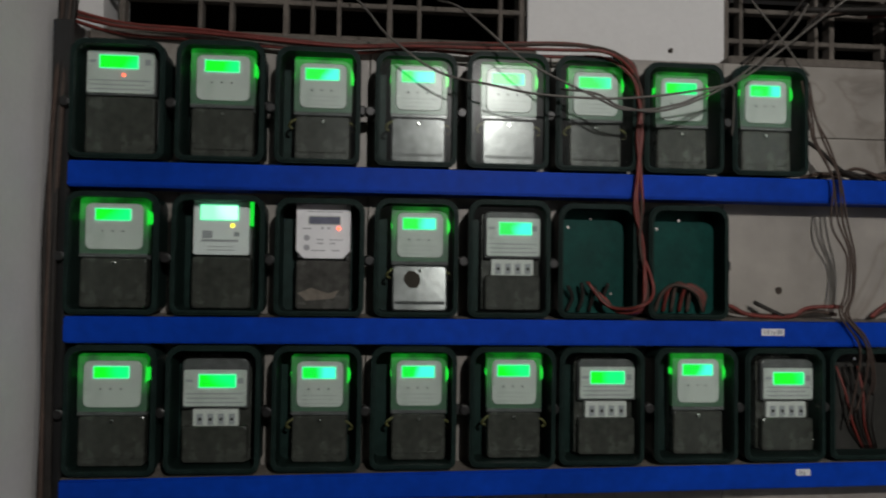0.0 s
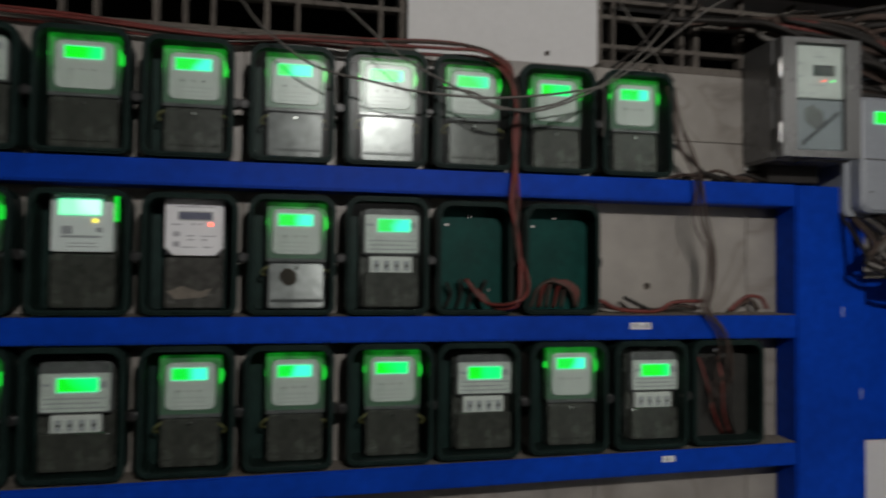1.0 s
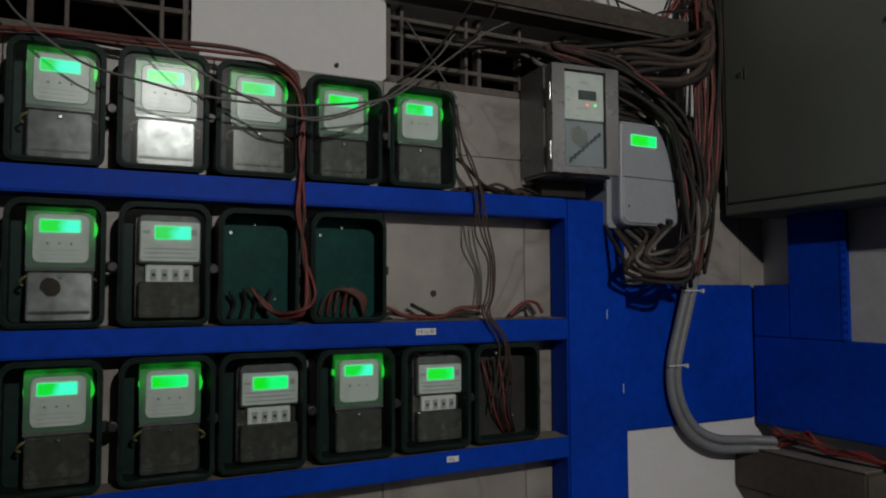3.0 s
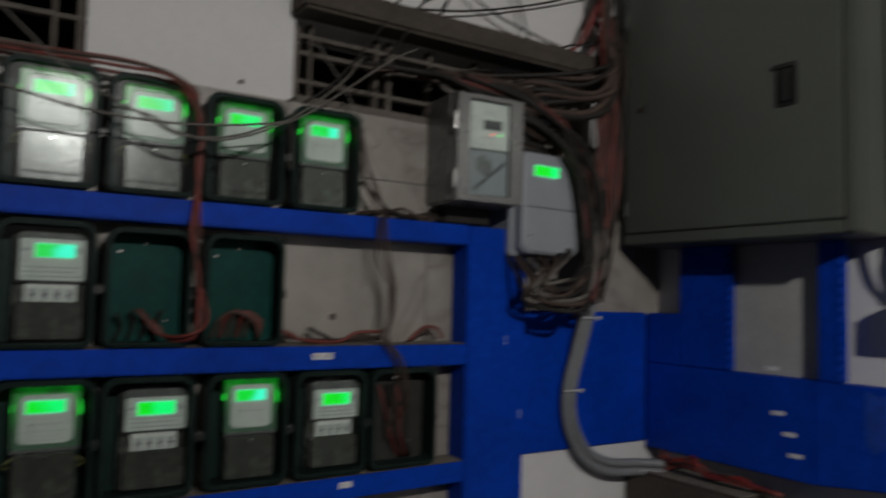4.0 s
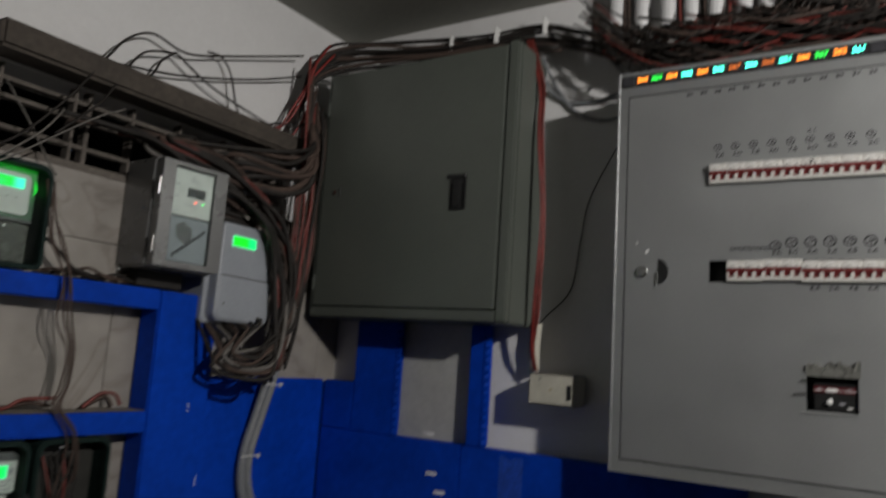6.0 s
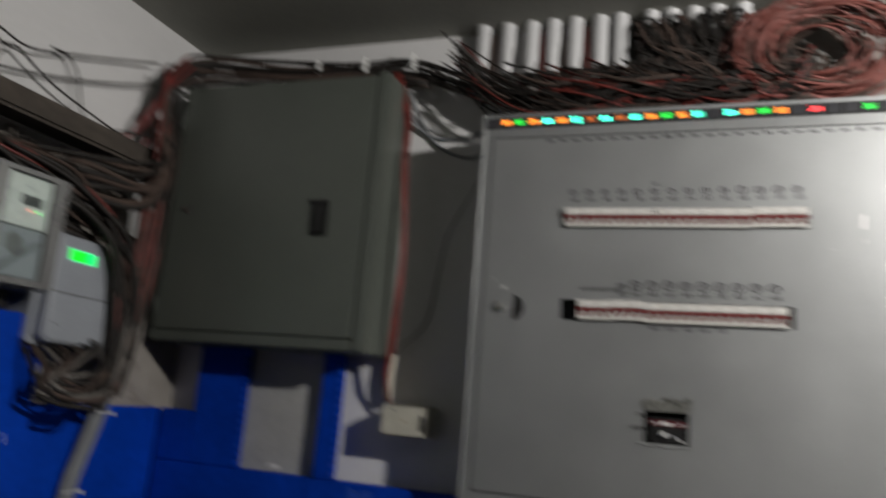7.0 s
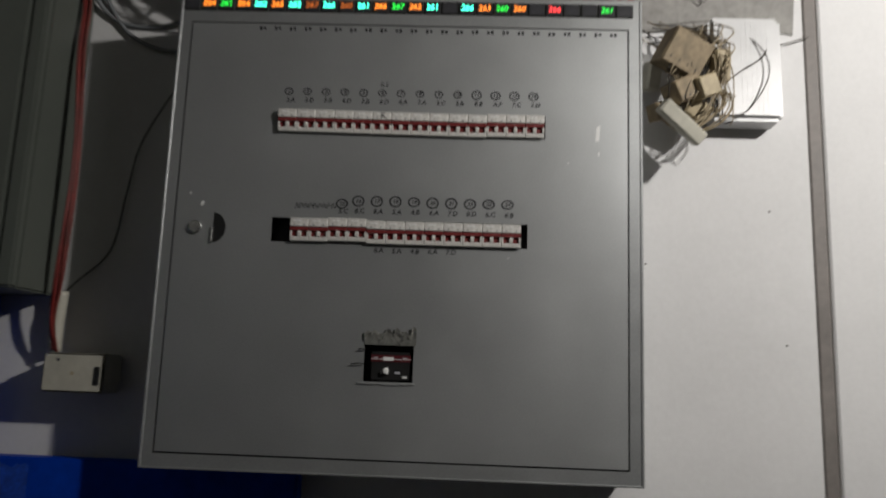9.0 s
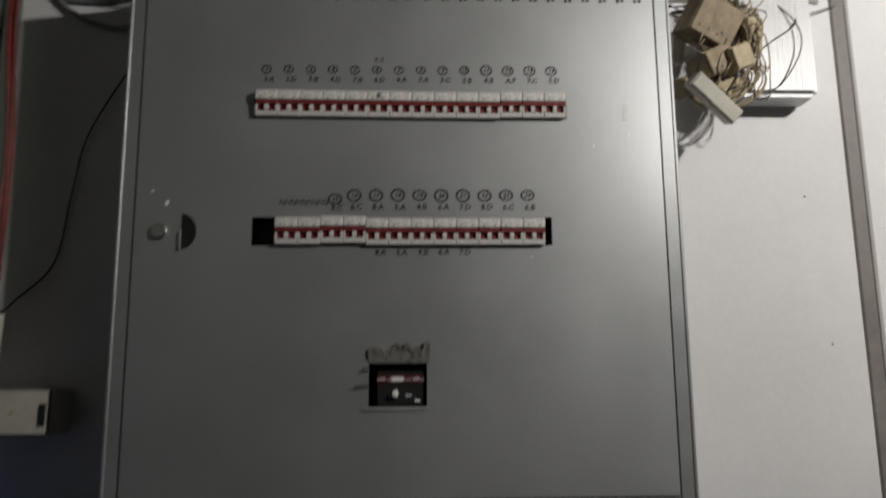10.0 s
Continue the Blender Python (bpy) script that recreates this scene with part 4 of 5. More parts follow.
arc = [(ly(0.345) + 0.0, lz(1.779) - 0.029)] + [(ly(0.345) + 0.024 * math.cos(radians(a)), lz(1.779) + 0.029 * math.sin(radians(a))) for a in range(-80, 90, 16)] + [(ly(0.345), lz(1.779) + 0.029)]
part("lock_slot", prism(arc, DF + 0.001, DF - 0.0008), BLACK, pdoor, "black half-round slot")
part("lock_tab", box(ly(0.345) - 0.003, ly(0.345), DF - 0.004, DF, lz(1.779) - 0.030, lz(1.779), 0.0005), CHROME, pdoor)
for y, z, w, h in ((0.394, 1.846, 0.005, 0.005), (0.370, 1.826, 0.007, 0.010), (-0.386, 1.985, 0.009, 0.032), (-0.388, 1.944, 0.003, 0.008), (-0.330, 1.925, 0.003, 0.003), (-0.22, 1.737, 0.005, 0.002)):
    part("paint_chip", prism([(ly(y) - w / 2, lz(z) - h / 2), (ly(y) + w / 3, lz(z) - h / 2.4), (ly(y) + w / 2, lz(z) + h / 2), (ly(y) - w / 3, lz(z) + h / 2.6)], DF + 0.0005, DF - 0.0005), LABEL, pdoor, "white chip in the grey paint")

# voltmeters along the top
SHOW = [("", None), ("264", DIGIT_ORANGE), ("261", DIGIT_GREEN), ("264", DIGIT_ORANGE), ("262", DIGIT_CYAN), ("265", DIGIT_ORANGE), ("262", DIGIT_CYAN), ("267", DIGIT_DIM), ("266", DIGIT_CYAN), ("260", DIGIT_DIM), ("261", DIGIT_CYAN), ("266", DIGIT_ORANGE), ("267", DIGIT_GREEN), ("262", DIGIT_ORANGE), ("261", DIGIT_CYAN), ("", None), ("266", DIGIT_CYAN), ("263", DIGIT_ORANGE), ("260", DIGIT_GREEN), ("260", DIGIT_ORANGE), ("", None), ("266", DIGIT_RED), ("", None), ("", None), ("261", DIGIT_GREEN), ("", None)]
pitch = (STRIP_HOLE[1] - STRIP_HOLE[0]) / len(SHOW)
for k, (digits, lamp) in enumerate(SHOW):
    x = STRIP_HOLE[0] + pitch * (k + 0.5)
    v = thing("voltmeter", pan.matrix_basis @ pose(x, -PD, lz(2.238)), "small square digital voltmeter, " + ("lit" if lamp else "unlit"), "voltmeter", "voltmeters along the panel top")
    part("case", box(-pitch / 2 + 0.0006, pitch / 2 - 0.0006, -0.003, 0.030, -0.0134, 0.0134, 0.0012), BLACK, v)
    part("screen", box(-pitch / 2 + 0.004, pitch / 2 - 0.004, -0.0036, -0.003, -0.0105, 0.0105), LCD_DARK, v, "dark display screen")
    if lamp:
        part("reading", text_mesh(digits, 0.0165, 0.0, -0.0042, 0.0, shear=0.14, bold=0.0003), lamp, v, "glowing digits")


# breakers
def breaker(y, z, w, drop=0.0, label=""):
    b = thing("circuit_breaker", pan.matrix_basis @ pose(ly(y), DF, lz(z) - drop), label, "circuit breaker", "breakers in the panel")
    a = w / 2 - 0.0003
    part("body", box(-a, a, -0.003, 0.030, -0.0245, 0.0190, 0.0008), BREAKER, b)
    part("upper_block", box(-a, a, -0.013, -0.003, 0.0025, 0.0190, 0.0012), BREAKER, b)
    part("lower_lip", box(-a, a, -0.009, -0.003, -0.0245, -0.0160, 0.0010), BREAKER, b)
    part("red_bar", box(-a, a, -0.0105, -0.003, -0.0050, 0.0025, 0.0008), REDBROWN, b, "dark red toggle bar")
    part("red_recess", box(-a + 0.001, a - 0.001, -0.0045, -0.003, -0.0160, -0.0050), REDBROWN, b)
    part("toggle", box(-0.0034, 0.0034, -0.0100, -0.003, -0.0155, -0.0052, 0.0006), BREAKER, b)
    part("side_post", box(-a, -a + 0.0034, -0.0092, -0.003, -0.0160, -0.0050, 0.0004), BREAKER, b)
    part("side_post", box(a - 0.0034, a, -0.0092, -0.003, -0.0160, -0.0050, 0.0004), BREAKER, b)
    for s in (-1, 1):
        part("terminal_mark", disc(s * 0.0092, -0.0133, 0.0060, 0.0014, 0.0006, n=6), INK, b)
    part("print", box(-0.011, 0.004, -0.0132, -0.0130, 0.0125, 0.0150), LABEL, b)
    return b


W1 = 0.516 / 14
for k in range(14):
    b = breaker(0.233 - W1 * (k + 0.5), 1.9975, W1, 0.0003 * k if k < 11 else 0.0012, "white two-pole breaker with dark red toggles in the upper row")
    if k == 5:
        part("handwriting", text_mesh("K", 0.0150, 0.002, -0.0134, 0.0105, None, 6, 0.1, bold=0.0002), PENCIL, b, "black handwritten letter")
W2 = 0.437 / 12
for k in range(12):
    breaker(0.195 - W2 * (k + 0.5), 1.7815, W2, 0.0 if k < 2 else (-0.0018 if k < 4 else 0.0014), "white two-pole breaker with dark red toggles in the lower row")

mc = thing("main_switch", pan.matrix_basis @ pose(ly(-0.003), DF + 0.006, lz(1.5315)), "dark moulded-case main switch in a torn cutout", "circuit breaker")
part("body", box(-0.033, 0.042, 0.0, 0.030, -0.031, 0.022, 0.002), BLACK, mc)
part("red_band", box(-0.033, 0.042, -0.001, 0.0, 0.004, 0.016), DARKRED, mc, "dark red band")
part("name_plate", box(-0.010, 0.009, -0.002, -0.001, 0.006, 0.013), LABEL, mc, "white plate")
part("lever", prism([(-0.009, -0.017), (-0.001, -0.019), (0.001, -0.012), (-0.002, -0.006), (-0.009, -0.010)], 0.0, -0.010, lip=0.002), LABEL, mc, "pale switch lever")
part("band_line", box(-0.033, 0.042, -0.0016, -0.0010, 0.0082, 0.0092), LABEL, mc)
part("test_button", box(0.026, 0.035, -0.001, 0.0, -0.026, -0.022, 0.001), LABEL, mc)
lines(mc, [(-0.028, -0.020, 0.0100, 0.0125), (0.026, 0.034, 0.0100, 0.0125), (-0.014, -0.012, -0.019, -0.013), (0.012, 0.022, -0.018, -0.014)], -0.0014, INK_SOFT)
rng = random.Random(8)


def crumpled(x0, x1, z_in, z_out, rag, lift):
    """Torn sheet with a ragged outer edge and creases, one piece."""
    bm = bmesh.new()
    n, m = 16, 4
    g_ = []
    for i in range(n + 1):
        x = x0 + (x1 - x0) * i / n
        end = z_out + (rag * rng.random() if z_out > z_in else -rag * rng.random())
        g_.append([bm.verts.new((x + 0.002 * (rng.random() - 0.5), DF - 0.001 - lift * (0.3 + rng.random()) * (j / m), z_in + (end - z_in) * j / m)) for j in range(m + 1)])
    for a, b in zip(g_, g_[1:]):
        for j in range(m):
            bm.faces.new((a[j], a[j + 1], b[j + 1], b[j]))
    top = bmesh.ops.extrude_face_region(bm, geom=bm.faces[:])
    bmesh.ops.translate(bm, vec=(0, 0.0009, 0), verts=[v for v in top["geom"] if isinstance(v, bmesh.types.BMVert)])
    return bm


X0 = ly(-0.003)
part("foil_patch", crumpled(X0 - 0.046, X0 + 0.050, lz(1.566), lz(1.566) + 0.018, 0.018, 0.005), TAPE, pdoor, "torn silvery foil above the switch")
part("bent_flap", crumpled(X0 - 0.056, X0 + 0.050, lz(1.497), lz(1.497) - 0.002, 0.003, 0.0015), PANEL, pdoor, "bent sheet flap below the switch")
wr = bmesh.new()
tube([(ly(0.042), DF - 0.003, lz(1.53)), (ly(0.052), DF - 0.006, lz(1.531)), (ly(0.066), DF - 0.004, lz(1.529))], 0.0012, 5, wr)
tube([(ly(0.040), DF - 0.003, lz(1.556)), (ly(0.048), DF - 0.006, lz(1.558)), (ly(0.053), DF - 0.004, lz(1.556))], 0.0012, 5, wr)
part("wire_end", wr, WIRE_BLACK, pdoor)

# handwriting on the door
ROW1 = ("3.A", "3.D", "5.B", "4.D", "7.B", "6.D", "4.A", "7.A", "3.C", "3.B", "8.B", "A.F", "7.C", "5.D")
ROW2 = ("5.C", "8.C", "8.A", "5.A", "4.B", "6.A", "7.D", "8.D", "6.C", "6.B")
rng = random.Random(3)


def circled(x, z, number, r=0.0092):
    bm = bmesh.new()
    n = 18
    q = 0.9 + 0.2 * rng.random()
    o = [(x + r * math.cos(2 * math.pi * k / n) * (1.12 + 0.05 * rng.random()), z + r * q * math.sin(2 * math.pi * k / n)) for k in range(n)]
    i = [(x + (a - x) * 0.74, z + (b - z) * 0.74) for a, b in o]
    ring(o, i, DF + 0.0002, DF - 0.0004, bm)
    text_mesh(number, 0.0105, x, DF - 0.0003, z, bm, 8 * rng.random() - 4, 0.2, bold=0.0003)
    return part("handwriting", bm, PENCIL, pdoor)


for k, words in enumerate(ROW1):
    x = ly(0.233 - W1 * (k + 0.42))
    circled(x, lz(2.0565) + 0.001 * rng.random(), str(k + 1), 0.0075 + 0.0015 * (k > 9))
    part("handwriting", text_mesh(words, 0.0125, x + 0.004, DF - 0.0003, lz(2.0385) + 0.0012 * rng.random(), None, 6 * rng.random() - 4, 0.15, bold=0.00025), PENCIL, pdoor)
part("handwriting", text_mesh("R.S", 0.0125, ly(0.233 - W1 * 5.5), DF - 0.0003, lz(2.0745), None, 0, 0.2), PENCIL, pdoor)
for k, words in enumerate(ROW2):
    x = ly(0.195 - W2 * (k + 2.55)) + (-0.0025 - 0.0008 * k if k else 0.002)
    circled(x, lz(1.8385) + 0.0015 * rng.random() - (0.007 if k == 0 else 0), str(k + 15), 0.0105)
    part("handwriting", text_mesh(words, 0.0132, x + 0.003, DF - 0.0003, lz(1.8185) + 0.001 * rng.random() - (0.001 if k == 0 else 0), None, 6 * rng.random() - 3, 0.15, bold=0.00025), PENCIL, pdoor)
for k, words in enumerate(("8.A", "5.A", "4.B", "6.A", "7.D")):
    part("handwriting", text_mesh(words, 0.0132, ly(0.195 - W2 * (k + 4.7)) - 0.002 - 0.0022 * k, DF - 0.0003, lz(1.743) + 0.0015 * rng.random(), None, 6 * rng.random() - 3, 0.15, bold=0.00025), PENCIL, pdoor)
sc = bmesh.new()
for k in range(9):
    x = ly(0.190) + 0.0088 * k
    tube([(x, DF - 0.0002, lz(1.822)), (x + 0.003, DF - 0.0003, lz(1.833)), (x + 0.006, DF - 0.0002, lz(1.823 + 0.003 * (k % 2))), (x + 0.009, DF - 0.0003, lz(1.830))], 0.0006, 4, sc, 3)
part("handwriting", sc, PENCIL, pdoor, "illegible scribble")
rng = random.Random(14)
for k in range(24):
    q0, q1 = 0.002 * rng.random(), 0.002 * rng.random()
    lines(pdoor, [(DOOR[0] + 0.135 + 0.0302 * k, DOOR[0] + 0.140 + 0.0302 * k, lz(2.183) + q0, lz(2.190) + q1), (DOOR[0] + 0.1425 + 0.0302 * k, DOOR[0] + 0.148 + 0.0302 * k, lz(2.184) + q1, lz(2.190) + q0)], DF - 0.0004, PENCIL, "pencil_mark")

# ---- small boxes on the east wall ----
rng = random.Random(2)


def wobble(pts, s):
    """Shakes the points of a cable a little."""
    return [(x + s * (rng.random() - 0.5), y + 0.6 * s * (rng.random() - 0.5), z + s * (rng.random() - 0.5)) for x, y, z in pts]


jb = thing("junction_box", east(0.628, 1.493), "ivory plastic junction box on the wall", "junction box")
part("body", box(-0.060, 0.060, -0.080, -0.001, -0.038, 0.040, 0.004, seg=2), IVORY, jb)
part("lid", box(-0.060, 0.060, -0.0865, -0.0805, -0.037, 0.039, 0.003, seg=2), IVORY, jb)
part("knockout", box(0.044, 0.056, -0.0885, -0.0865, -0.022, 0.014, 0.001), BLACK, jb, "dark open knockout")
part("lid_screw", disc(-0.030, -0.0875, 0.026, 0.003, 0.002, n=8), INK, jb)
part("lid_emblem", disc(0.0, -0.0870, 0.0, 0.004, 0.0008, n=8), BEIGE, jb)

duct = thing("cable_trunking", east(-0.722, 2.057), "short length of ribbed white plastic trunking", "trunking")
part("body", box(-0.085, 0.066, -0.068, -0.001, 0.0, 0.228, 0.010, seg=3), PVC, duct)
for k in range(6):
    part("rib", box(-0.020 + 0.0105 * k, -0.0185 + 0.0105 * k, -0.0684, -0.067, 0.010, 0.218, 0.0002), PVC, duct)

for k, y in enumerate((0.511, 0.441, 0.374, 0.315, 0.256, 0.190, 0.138, 0.06, 0.01, -0.045, -0.10, -0.16)):
    o = [(0.0205 * math.cos(2 * math.pi * q / 14), 0.0205 * math.sin(2 * math.pi * q / 14)) for q in range(14)]
    i = [(x * 0.88, z * 0.88) for x, z in o]
    bm = ring(o, i, 0, 0.15 if k < 7 else (0.14, 0.13, 0.075, 0.12, 0.06)[k - 7])
    p = tagged(part("conduit_pipe", bm, PVC, None, smooth=False), "white plastic conduit pipe coming down from the ceiling", "pipe", "conduit pipes over the panel")
    p.matrix_basis = pose(1.842, y, CEIL, -90, 0, 0)

# beige terminal blocks hanging from their wires
BLOCKS = ((-0.566, 2.176, 1.762, 0.088, 0.062, 0.076, 24, BEIGE_DUSTY), (-0.645, 2.158, 1.775, 0.036, 0.030, 0.064, -4, BEIGE), (-0.566, 2.100, 1.765, 0.062, 0.050, 0.046, -28, BEIGE_DUSTY), (-0.606, 2.104, 1.757, 0.046, 0.044, 0.044, -24, BEIGE), (-0.560, 2.028, 1.752, 0.108, 0.030, 0.030, 38, IVORY), (-0.519, 2.152, 1.820, 0.030, 0.030, 0.060, 4, IVORY), (-0.600, 2.068, 1.790, 0.050, 0.040, 0.040, 30, BEIGE), (-0.538, 2.070, 1.800, 0.056, 0.040, 0.036, -18, BEIGE_DUSTY))
for y, z, x, w, d, h, roll, mat in BLOCKS:
    tb = thing("terminal_block", pose(x, y, z, 0, 0, -90) @ pose(0, 0, 0, 0, roll, 0) @ pose(0, 0, 0, 12, 0, 14), "loose beige telephone terminal block hanging from wires", "terminal block", "hanging terminal blocks")
    part("body", box(-w / 2, w / 2, -d / 2, d / 2, -h / 2, h / 2, 0.002), mat, tb)
    part("cover", box(-w / 2 + 0.002, w / 2 - 0.002, -d / 2 - 0.004, -d / 2 + 0.0005, -h / 2 + 0.002, h / 2 - 0.002, 0.0015), mat, tb)
    if mat is BEIGE_DUSTY:
        for q in range(4):
            part("terminal", disc((q - 1.5) * w * 0.22, -d / 2 - 0.005, -h * 0.30, 0.0022, 0.002, n=6), COVER, tb)
rng = random.Random(21)
bt, bk = bmesh.new(), bmesh.new()
for k in range(46):
    y0, z0 = -0.50 - 0.16 * rng.random(), 2.23 + 0.06 * rng.random()
    y2, z2 = -0.53 - 0.13 * rng.random(), 2.04 + 0.12 * rng.random()
    ym = (y0 + y2) / 2 - 0.06 * rng.random()
    tube([(1.84, y0, z0), (1.80 - 0.06 * rng.random(), ym, (z0 + z2) / 2 + 0.03 * rng.random()), (1.73 + 0.06 * rng.random(), y2, z2), (1.75, y2 + 0.04 * rng.random() - 0.02, z2 - 0.02)], 0.0014, 5, bt if k % 4 else bk, 5)
for k in range(9):
    a = -0.60 - 0.05 * rng.random()
    tube([(1.80, a, 2.14), (1.77, a - 0.03, 2.08), (1.76, a + 0.01 * k / 3, 2.03), (1.78, a + 0.05, 2.02), (1.80, a + 0.09, 2.06)], 0.0016, 5, bt, 5)
tubes_tan = part("tangle_tan", bt, WIRE_TAN, None, smooth=True)
tagged(tubes_tan, "tangle of thin tan telephone wires on the blocks", "wires", kind="stuff")
tagged(part("tangle_dark", bk, WIRE_BLACK, None, smooth=True), "tangle of thin black telephone wires", "wires", kind="stuff")
for pts in ([(1.83, -0.66, 2.29), (1.80, -0.735, 2.22), (1.79, -0.752, 2.15), (1.80, -0.71, 2.075), (1.80, -0.66, 2.062)], [(1.80, -0.66, 2.13), (1.79, -0.70, 2.16), (1.80, -0.75, 2.20), (1.84, -0.76, 2.27)], [(1.845, -0.54, 2.28), (1.84, -0.66, 2.29), (1.86, -0.74, 2.275), (1.86, -0.80, 2.25), (1.862, -0.87, 2.27)]):
    cable("telephone_wire", pts, 0.0014, WIRE_GREY, "thin loose telephone wire", "loose telephone wires", 5, "wire")
for k in range(5):
    y = -0.585 - 0.020 * k
    e = 0.03 * rng.random()
    cable("hanging_wire", [(1.862, y + 0.05, 2.52), (1.858, y + 0.02 + e, 2.455), (1.855, y - 0.02 - e, 2.40 - e), (1.855, y - 0.045, 2.355 + e), (1.858, y - 0.03, 2.345 + e), (1.860, y - 0.005 + e, 2.40), (1.862, y + 0.03, 2.49)], 0.0015, WIRE_GREY, "thin wire loop hanging on the wall", "wire loops", 5, "wire")

# ---- mass of cables above the panel ----
rng = random.Random(11)
bins = {"black": bmesh.new(), "red": bmesh.new(), "brown": bmesh.new()}
for k in range(210):
    key = ("black", "black", "brown", "red", "black", "brown", "black")[k % 7]
    y0 = 0.60 - 0.8 * rng.random()
    y1 = max(-0.30, y0 - 0.25 - 0.5 * rng.random())
    x = 1.735 + 0.11 * rng.random()
    z0, z1 = 2.30 + 0.12 * rng.random(), 2.285 + 0.10 * rng.random()
    n = 4
    pts = []
    for q in range(n + 1):
        f = q / n
        yq = y0 + (y1 - y0) * f
        lift = 0.48 * max(0.0, yq - 0.40)
        pts.append((min(1.862, max(1.725, x + 0.05 * (rng.random() - 0.5))), yq, lift + max(2.268, z0 + (z1 - z0) * f + 0.05 * (rng.random() - 0.5) - 0.04 * math.sin(math.pi * f))))
    tube(pts, 0.0022 + 0.0016 * rng.random(), 5, bins[key], 4)
for k in range(70):
    y = 0.53 - 0.75 * rng.random()
    key = ("black", "black", "red", "brown")[k % 4]
    tube([(1.842, y, CEIL - 0.02), (1.83, y - 0.01, 2.42), (1.79 + 0.04 * rng.random(), y - 0.05 * rng.random(), 2.36), (1.76 + 0.06 * rng.random(), y - 0.16 * rng.random(), 2.30 + 0.04 * rng.random())], 0.0024 + 0.001 * rng.random(), 5, bins[key], 4)
for k in range(120):
    y = 0.09 - 0.34 * rng.random()
    x = 1.795 + 0.025 * rng.random()
    top = CEIL - 0.015 - 0.10 * rng.random() ** 2
    key = ("black", "black", "black", "brown")[k % 4]
    tube([(1.85, y + 0.02, top), (x, y, top - 0.012 - 0.03 * rng.random()), (x - 0.01, y - 0.04 * rng.random(), 2.44 + 0.03 * rng.random()), (x - 0.02, y - 0.14 * rng.random() + 0.03, 2.38 + 0.03 * rng.random()), (1.77 + 0.04 * rng.random(), y - 0.2 * rng.random() + 0.08, 2.31 + 0.03 * rng.random())], 0.0026 + 0.0014 * rng.random(), 5, bins[key], 4)
tagged(part("cable_mass", bins["black"], WIRE_BLACK, None, smooth=True), "dense mass of dusty black cables above the panel", "cables", kind="stuff")
tagged(part("cable_mass", bins["red"], WIRE_RED, None, smooth=True), "dense mass of dusty red cables above the panel", "cables", kind="stuff")
tagged(part("cable_mass", bins["brown"], WIRE_BROWN, None, smooth=True), "dense mass of brown cables above the panel", "cables", kind="stuff")
coil = thing("cable_coil", pose(1.765, -0.325, 2.405), "big loose coil of red cable lying over the panel", "cable coil")
for k in range(46):
    r = 0.060 + 0.078 * rng.random()
    cy, cz, ph = 0.06 * (rng.random() - 0.5), 0.035 * (rng.random() - 0.5), 6.28 * rng.random()
    pts = [(0.055 * (rng.random() - 0.5), cy + 1.40 * r * math.cos(ph + q * 0.7), cz + 0.98 * r * math.sin(ph + q * 0.7)) for q in range(10)]
    part("turn", tube(pts, 0.0032, 5, None, 4), WIRE_COIL if k % 5 else WIRE_BROWN, coil, smooth=True)

# ---- cables ----
G = "red supply cables over the top row"
for k in range(4):
    dy, dz = 0.007 * k - 0.008, 0.005 * ((k * 3) % 4) - 0.006
    e = 0.0032 * (k - 1.5)
    cable("red_cable", wobble([(-0.56, 1.42, 1.955 + dz), (-0.44, 1.385 - dy, 1.918 + dz), (-0.286, 1.375 - dy, 1.910 + dz), (-0.04, 1.37 - dy, 1.893 + dz), (0.10, 1.36 - dy, 1.900 + dz), (0.217, 1.345 - dy, 1.896 + 1.2 * dz), (0.375, 1.325 - dy, 1.894 + 1.2 * dz), (0.46, 1.315 - dy, 1.886 + dz), (0.508, 1.312, 1.856 + dz), (0.525 + e, 1.316, 1.805), (0.524 - e, 1.314, 1.735), (0.522 + e, 1.316, 1.67), (0.523 + 1.2 * e, 1.316, 1.60), (0.528 - e, 1.316, 1.535), (0.540 + 2 * e, 1.315, 1.45), (0.522, 1.312 - 0.004 * k, 1.408 + 0.004 * k), (0.490 - 0.006 * k, 1.335, 1.404 + 0.004 * k), (0.466 - 0.01 * k, 1.345, 1.430 + 0.01 * k)], 0.007), 0.0033, (WIRE_RED, WIRE_RED, WIRE_BROWN, WIRE_RED)[k], "dusty red supply cable strung over the meter boxes", G)
G = "loose grey wires before the top row"
